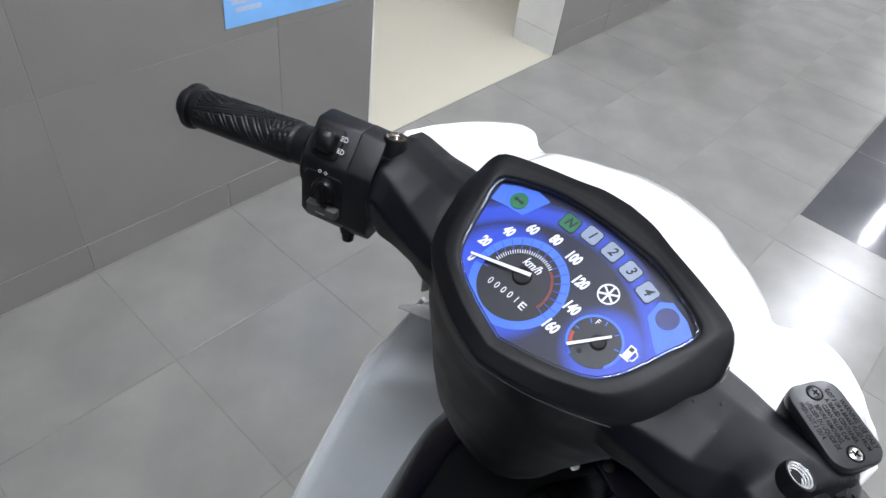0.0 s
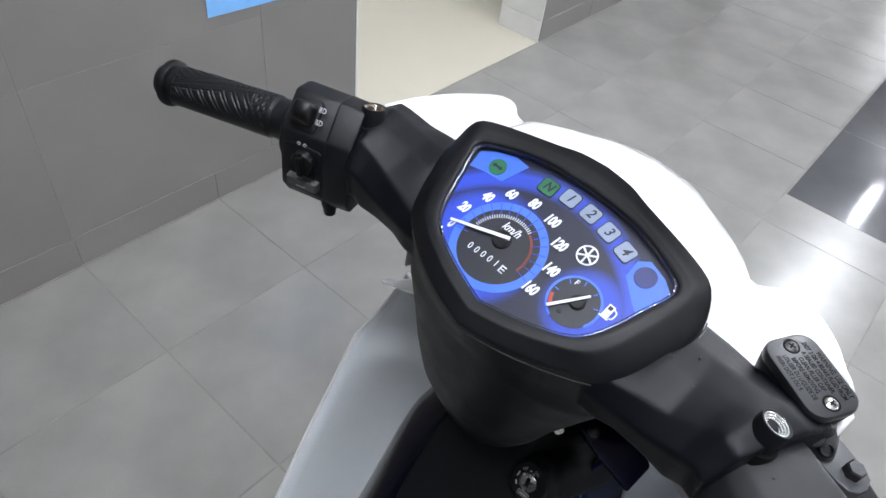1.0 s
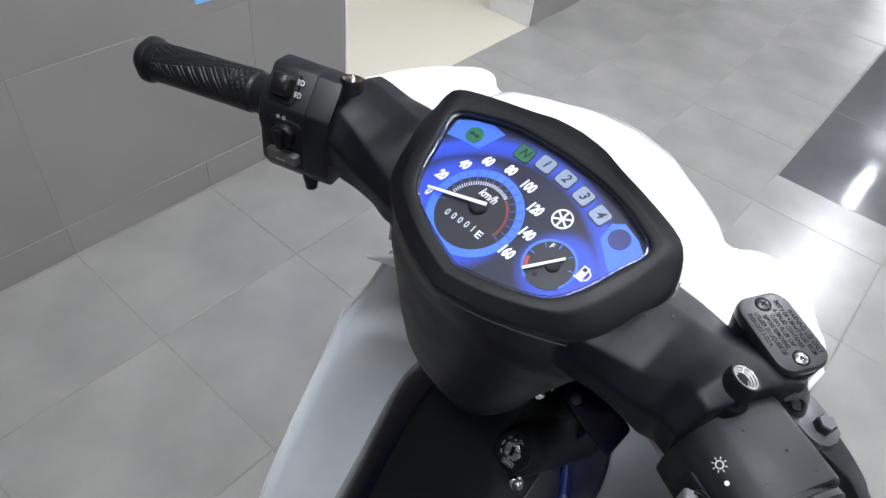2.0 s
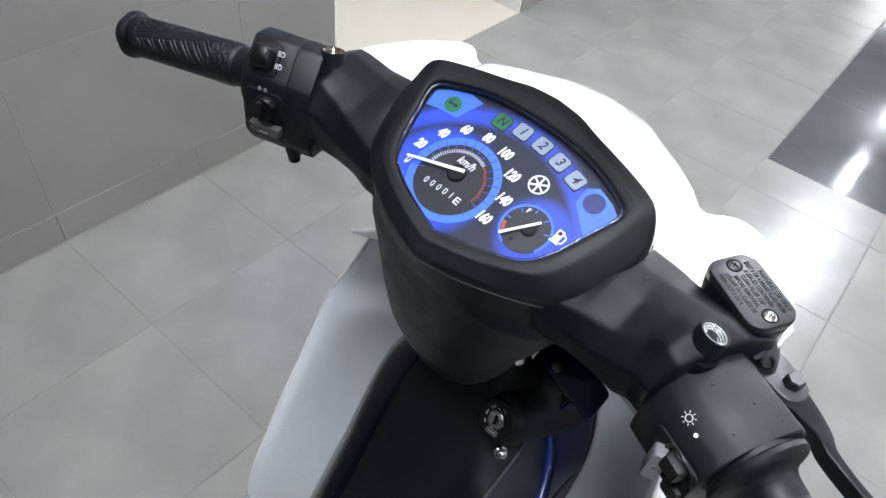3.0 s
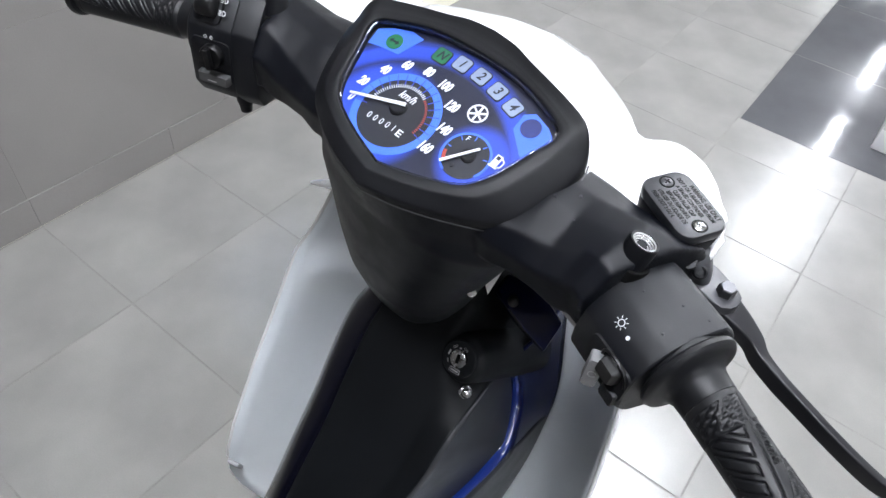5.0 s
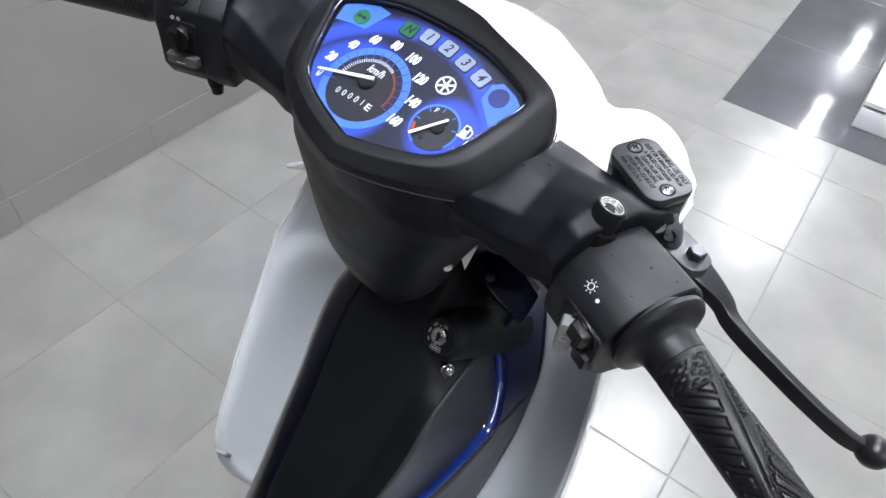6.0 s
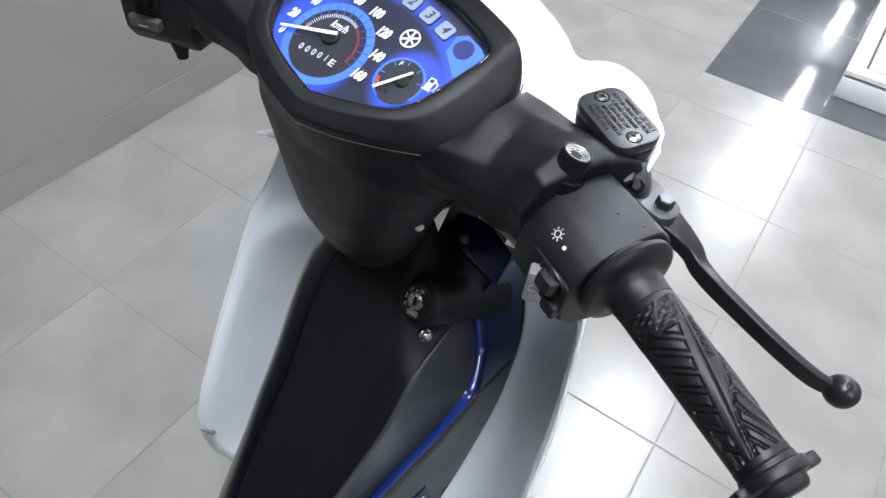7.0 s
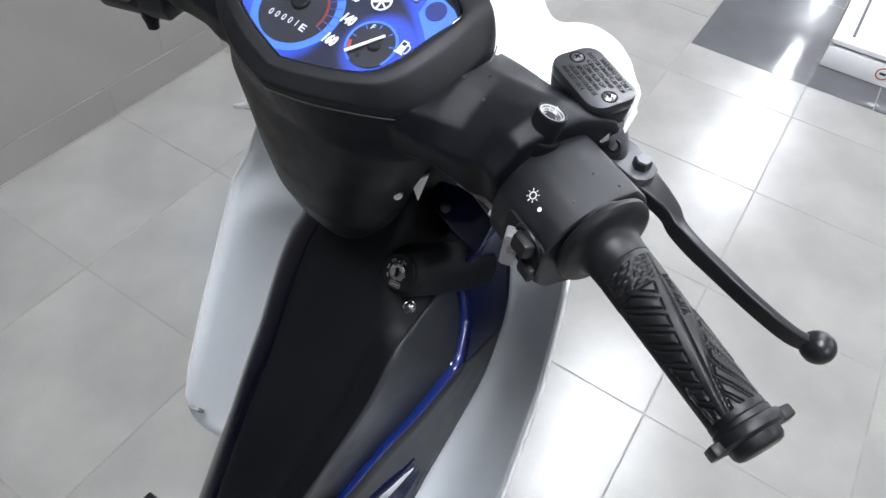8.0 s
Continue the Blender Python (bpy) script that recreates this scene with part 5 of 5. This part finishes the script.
# ignition lock and its fixings
LOCK = TO_BIKE @ Matrix.Translation((1.2895, 0.5265, 0.7445)) @ look((0, 0, 0), (0.10, 0.78, -0.62)).to_3x3().to_4x4() @ Matrix.Scale(0.84, 4)
lock = part("ignition_lock", lathe([(0.036, -0.19), (0.034, -0.12), (0.0320, -0.060), (0.0305, -0.030), (0.0290, -0.0150), (0.0262, -0.0085), (0.0225, -0.0065), (0.0215, -0.0045), (0.0213, -0.0012), (0.0200, 0.0), (0.0108, 0.0), (0.0102, -0.002), (0.0095, -0.002)], 48), BLACK_PANEL, bike, "round black ignition lock", LOCK)
part("lock_cylinder", lathe([(0.0090, -0.006), (0.0090, 0.0012), (0.0082, 0.0018)], 32), STEEL, lock, "bright lock cylinder")
part("lock_ring", annulus(0.0090, 0.0100, -0.002, 0.0016, 0, 360, 40), STEEL, lock, "thin bright ring")
# raised black block paints the shade inside the key slot
part("key_slot", box(-0.0021, 0.0021, -0.0052, 0.0052, 0.0015, 0.0027, 0.0003, 1), CAP_TEXT_AND_SHADE, lock, "dull black block for the dark of the key slot", pose(0, 0, 0, 0, 0, 14))
for text, a, r, turn_by in (("ON", 82, 0.0136, -8), ("OFF", 140, 0.0138, 50)):
    writing("lock_lettering", text, 0.0046, MARK_GREY, lock, pose(r * math.cos(radians(a)), r * math.sin(radians(a)), 0.0003, 0, 0, turn_by), "pale lock lettering", 0.8)
for a, r, w in ((182, 0.0136, 0.0030), (222, 0.0140, 0.0022), (112, 0.0120, 0.0012)):
    part("lock_marking", box(-w, w, -0.0008, 0.0008, 0.0001, 0.0005), MARK_GREY, lock, "pale unreadable marking", pose(r * math.cos(radians(a)), r * math.sin(radians(a)), 0, 0, 0, a + 90), 0)
plaque = part("lock_plaque", prism(rounded(0.0068, 0.0028, 0.001), -0.0005, 0.0004), MARK_GREY, lock, "pale framed marking", pose(0.003, -0.0140, 0, 0, 0, 10), 0)
part("plaque_field", prism(rounded(0.0062, 0.0022, 0.0008), 0.0004, 0.0006), PRINT_BLACK, plaque, "", None, 0)
part("plaque_bar", box(-0.0048, 0.0048, -0.0008, 0.0008, 0.0006, 0.0008), MARK_GREY, plaque, "", None, 0)
part("panel_bolt", lathe([(0.0066, -0.004), (0.0066, 0.0), (0.0054, 0.0008), (0.0052, 0.0028), (0.0043, 0.0046), (0.0028, 0.0057), (0.0010, 0.0061)], 24), STEEL, bike, "bright dome-headed bolt", TO_BIKE @ Matrix.Translation((1.3030, 0.5275, 0.6985)) @ look((0, 0, 0), (-0.62, 0.40, -0.6)).to_3x3().to_4x4())
part("paint_speck", lathe([(0.0011, -0.001), (0.0011, 0.0006), (0.0005, 0.0009)], 10), PRINT_WHITE, bike, "tiny pale speck on the centre cover", TO_BIKE @ Matrix.Translation((1.248, 0.4255, 0.578)) @ pose(0, 0, 0, 58, 0, 0))
part("cover_screw", lathe([(0.0042, -0.004), (0.0042, 0.0008), (0.0034, 0.0020), (0.002, 0.0022)], 20), STEEL, bike, "round-headed steel screw", MH @ Matrix.Translation((0.0694, -0.0099, -0.1346)) @ look((0, 0, 0), (-0.80, 0.60, -0.1)).to_3x3().to_4x4())

# navy cover between the neck and the handlebar
head = loft([[Vector(p) + d for p in ((1.291, 0.566, 0.808), (1.296, 0.577, 0.828), (1.330, 0.570, 0.843), (1.366, 0.550, 0.842), (1.362, 0.536, 0.812), (1.330, 0.550, 0.806))] for d in (Vector((0, 0, 0)), Vector((-0.012, 0.03, -0.035)), Vector((-0.03, 0.06, -0.08)))])
bmesh.ops.bevel(head, geom=list(head.edges), offset=0.003, segments=2, profile=0.5, affect="EDGES")
part("headstock_cover", head, NAVY_GLOSS, bike, "gloss navy cover at the neck", TO_BIKE, 50)
part("headstock_screw", lathe([(0.005, -0.003), (0.005, 0.001), (0.0035, 0.0026), (0.0015, 0.003)], 20), DULL_STEEL, bike, "dull steel screw", TO_BIKE @ Matrix.Translation((1.315, 0.5595, 0.820)) @ look((0, 0, 0), (-0.3, 0.6, -0.7)).to_3x3().to_4x4())

# seat, body, engine and rear wheel behind the footwell
def body_ring(y, half, low, high, power=3.0, n=28):
    ring = []
    for i in range(n):
        a = 2 * math.pi * i / n
        c, q = math.cos(a), math.sin(a)
        ring.append((XC + half * math.copysign(abs(c) ** (2 / power), c), y, (low + high) / 2 + (high - low) / 2 * math.copysign(abs(q) ** (2 / power), q)))
    return ring


part("seat", loft([body_ring(*r) for r in ((0.09, 0.03, 0.715, 0.745), (0.07, 0.075, 0.70, 0.765), (-0.05, 0.105, 0.69, 0.765), (-0.25, 0.13, 0.69, 0.755), (-0.34, 0.13, 0.70, 0.785), (-0.55, 0.115, 0.72, 0.80), (-0.66, 0.08, 0.735, 0.795), (-0.69, 0.03, 0.75, 0.78))]), SEAT_VINYL, bike, "long black vinyl seat", TO_BIKE, 60)
part("body_cover", loft([body_ring(*r) for r in ((0.12, 0.05, 0.42, 0.60), (0.04, 0.085, 0.44, 0.705), (-0.2, 0.12, 0.50, 0.70), (-0.5, 0.115, 0.58, 0.73), (-0.78, 0.06, 0.68, 0.75), (-0.83, 0.02, 0.70, 0.74))]), SATIN_BLACK, bike, "satin black side cover under the seat", TO_BIKE, 60)
part("frame_beam", sweep(smooth_line([(XC - 0.01, 0.42, 0.40), (XC - 0.01, 0.26, 0.31), (XC, 0.12, 0.34), (XC, -0.05, 0.48)], 20), [(0.065, 0.05)] * 20, 16, power=3), BLACK, bike, "black low frame beam", TO_BIKE)
part("engine", loft([body_ring(*r) for r in ((0.24, 0.04, 0.21, 0.27), (0.16, 0.055, 0.19, 0.29), (0.10, 0.10, 0.17, 0.33), (-0.12, 0.11, 0.17, 0.34), (-0.18, 0.07, 0.20, 0.31))]), CAST_BLACK, bike, "dark engine under the frame", TO_BIKE, 50)
REAR_AXLE = Vector((XC, -0.20, 0.275))
for k in (-1, 1):
    part("swing_arm", sweep([(XC + k * 0.085, 0.02, 0.32), REAR_AXLE + Vector((k * 0.085, -0.02, 0))], [(0.012, 0.02)] * 2, 12, power=3), BLACK, bike, "black swing arm", TO_BIKE)
    part("foot_peg", sweep([(XC + k * 0.10, 0.10, 0.25), (XC + k * 0.25, 0.10, 0.25)], [0.013, 0.015], 12, up=(0, 0, 1), power=3), RUBBER, bike, "rubber foot peg", TO_BIKE)
pedal = part("gear_pedal", sweep([(XC - 0.135, 0.10, 0.24), (XC - 0.150, 0.20, 0.235), (XC - 0.165, 0.300, 0.245)], [(0.006, 0.008)] * 3, 10), CAST_BLACK, bike, "black gear pedal", TO_BIKE)
part("pedal_rubber", sweep([(XC - 0.165, 0.300, 0.245), (XC - 0.222, 0.300, 0.245)], [(0.010, 0.010)] * 2, 14, power=3), RUBBER, pedal, "ribbed rubber toe piece")

# steering column, fork and front wheel
AXLE = Vector((XC, 1.04, 0.275))
part("steering_column", sweep([(XC + 0.004, 0.560, 0.845), (XC, 0.640, 0.62), (XC, 0.70, 0.50)], [0.036, 0.034, 0.034], 20), BLACK_PANEL, bike, "black steering column", TO_BIKE)
for s in (-1, 1):
    part("fork_leg", sweep([(XC + s * 0.07, 0.74, 0.60), AXLE + Vector((s * 0.07, 0, 0))], [0.017, 0.019], 20), STEEL, bike, "bright fork leg", TO_BIKE)
part("fork_crown", sweep([(XC - 0.085, 0.735, 0.59), (XC + 0.085, 0.735, 0.59)], [(0.03, 0.02)] * 2, 16, power=4), BLACK, bike, "black fork crown", TO_BIKE)
def wheel(name, axle, label):
    e = part(name, annulus(0.195, 0.222, -0.022, 0.022, 0, 360, 64), STEEL, bike, label, TO_BIKE @ Matrix.Translation(axle) @ pose(0, 0, 0, 0, 90, 0))
    rows = []
    for i in range(65):
        a = 2 * math.pi * (i % 64) / 64
        rows.append([((0.247 + 0.028 * math.cos(b)) * math.cos(a), (0.247 + 0.028 * math.cos(b)) * math.sin(a), 0.030 * math.sin(b)) for b in [2 * math.pi * k / 16 for k in range(16)]])
    tyre = loft(rows, caps=False)
    bmesh.ops.remove_doubles(tyre, verts=tyre.verts, dist=1e-6)
    part("tyre", tyre, TYRE, e, "black rubber tyre")
    part("hub", lathe([(0.02, -0.075), (0.045, -0.03), (0.045, 0.03), (0.02, 0.075)], 32), STEEL, e, "wheel hub")
    for k in range(18):
        a = 2 * math.pi * k / 18
        part("spoke", sweep([(0.04 * math.cos(a), 0.04 * math.sin(a), 0.02 * (-1) ** k), (0.2 * math.cos(a + 0.3), 0.2 * math.sin(a + 0.3), 0.0)], [0.0018, 0.0018], 6), STEEL, e)


wheel("front_wheel", AXLE, "spoked front wheel")
wheel("rear_wheel", REAR_AXLE, "spoked rear wheel")
guard = [[(XC + x, AXLE.y + (0.292 + lift) * math.cos(a), AXLE.z + (0.292 + lift) * math.sin(a)) for x, lift in ((-0.05, -0.03), (-0.045, -0.005), (-0.02, 0.004), (0.02, 0.004), (0.045, -0.005), (0.05, -0.03))] for a in [radians(20 + 150 * i / 24) for i in range(25)]]
part("mudguard", loft(guard, closed=False), WHITE_PAINT, bike, "white front mudguard", TO_BIKE).modifiers.new("thickness", "SOLIDIFY").thickness = 0.003


# ---- tiles, one by one ----
cells = list(tile_cells())
near = [c for c in cells if c[1] <= 4.0 and -0.3 < c[2] and c[3] < 6.3]
for c in near[:300]:
    floor_tile(*c)
rest = [c for c in cells if c not in near[:300]]
for mat in (FLOOR_TILE, DARK_TILE):
    verts, faces = [], []
    for x0, x1, y0, y1, m in rest:
        if m is mat:
            k = len(verts)
            verts += [(x, y, z) for z in (-0.008, 0.0) for x, y in ((x0 + 0.0011, y0 + 0.0011), (x1 - 0.0011, y0 + 0.0011), (x1 - 0.0011, y1 - 0.0011), (x0 + 0.0011, y1 - 0.0011))]
            faces += [(k + 4, k + 5, k + 6, k + 7), (k, k + 1, k + 5, k + 4), (k + 1, k + 2, k + 6, k + 5), (k + 2, k + 3, k + 7, k + 6), (k + 3, k, k + 4, k + 7)]
    if verts:
        me = bpy.data.meshes.new("far_floor_tiles")
        me.from_pydata(verts, [], faces)
        tagged(part_mesh("far_floor_tiles", me, mat, floor, smooth=0), "polished floor tiles farther off", kind="stuff")

for j in range(-10, 27):
    for y0, y1 in cut_spans(Y_LINE + 0.4 * j, Y_LINE + 0.4 * (j + 1), 0.05):
        wall_tile(y0, y1, 0.0005, 0.0925, 0.0015)
for i in range(-7, 18):
    for k in range(8):
        z0 = 0.0935 + 0.4065 * k
        z1 = min(z0 + 0.4065, 3.098)
        for y0, y1 in cut_spans(0.597 + 0.6 * i, 0.597 + 0.6 * (i + 1), z0 + 0.2):
            if y0 > -3.6 and y1 < 11.39:
                wall_tile(y0, y1, z0, z1)
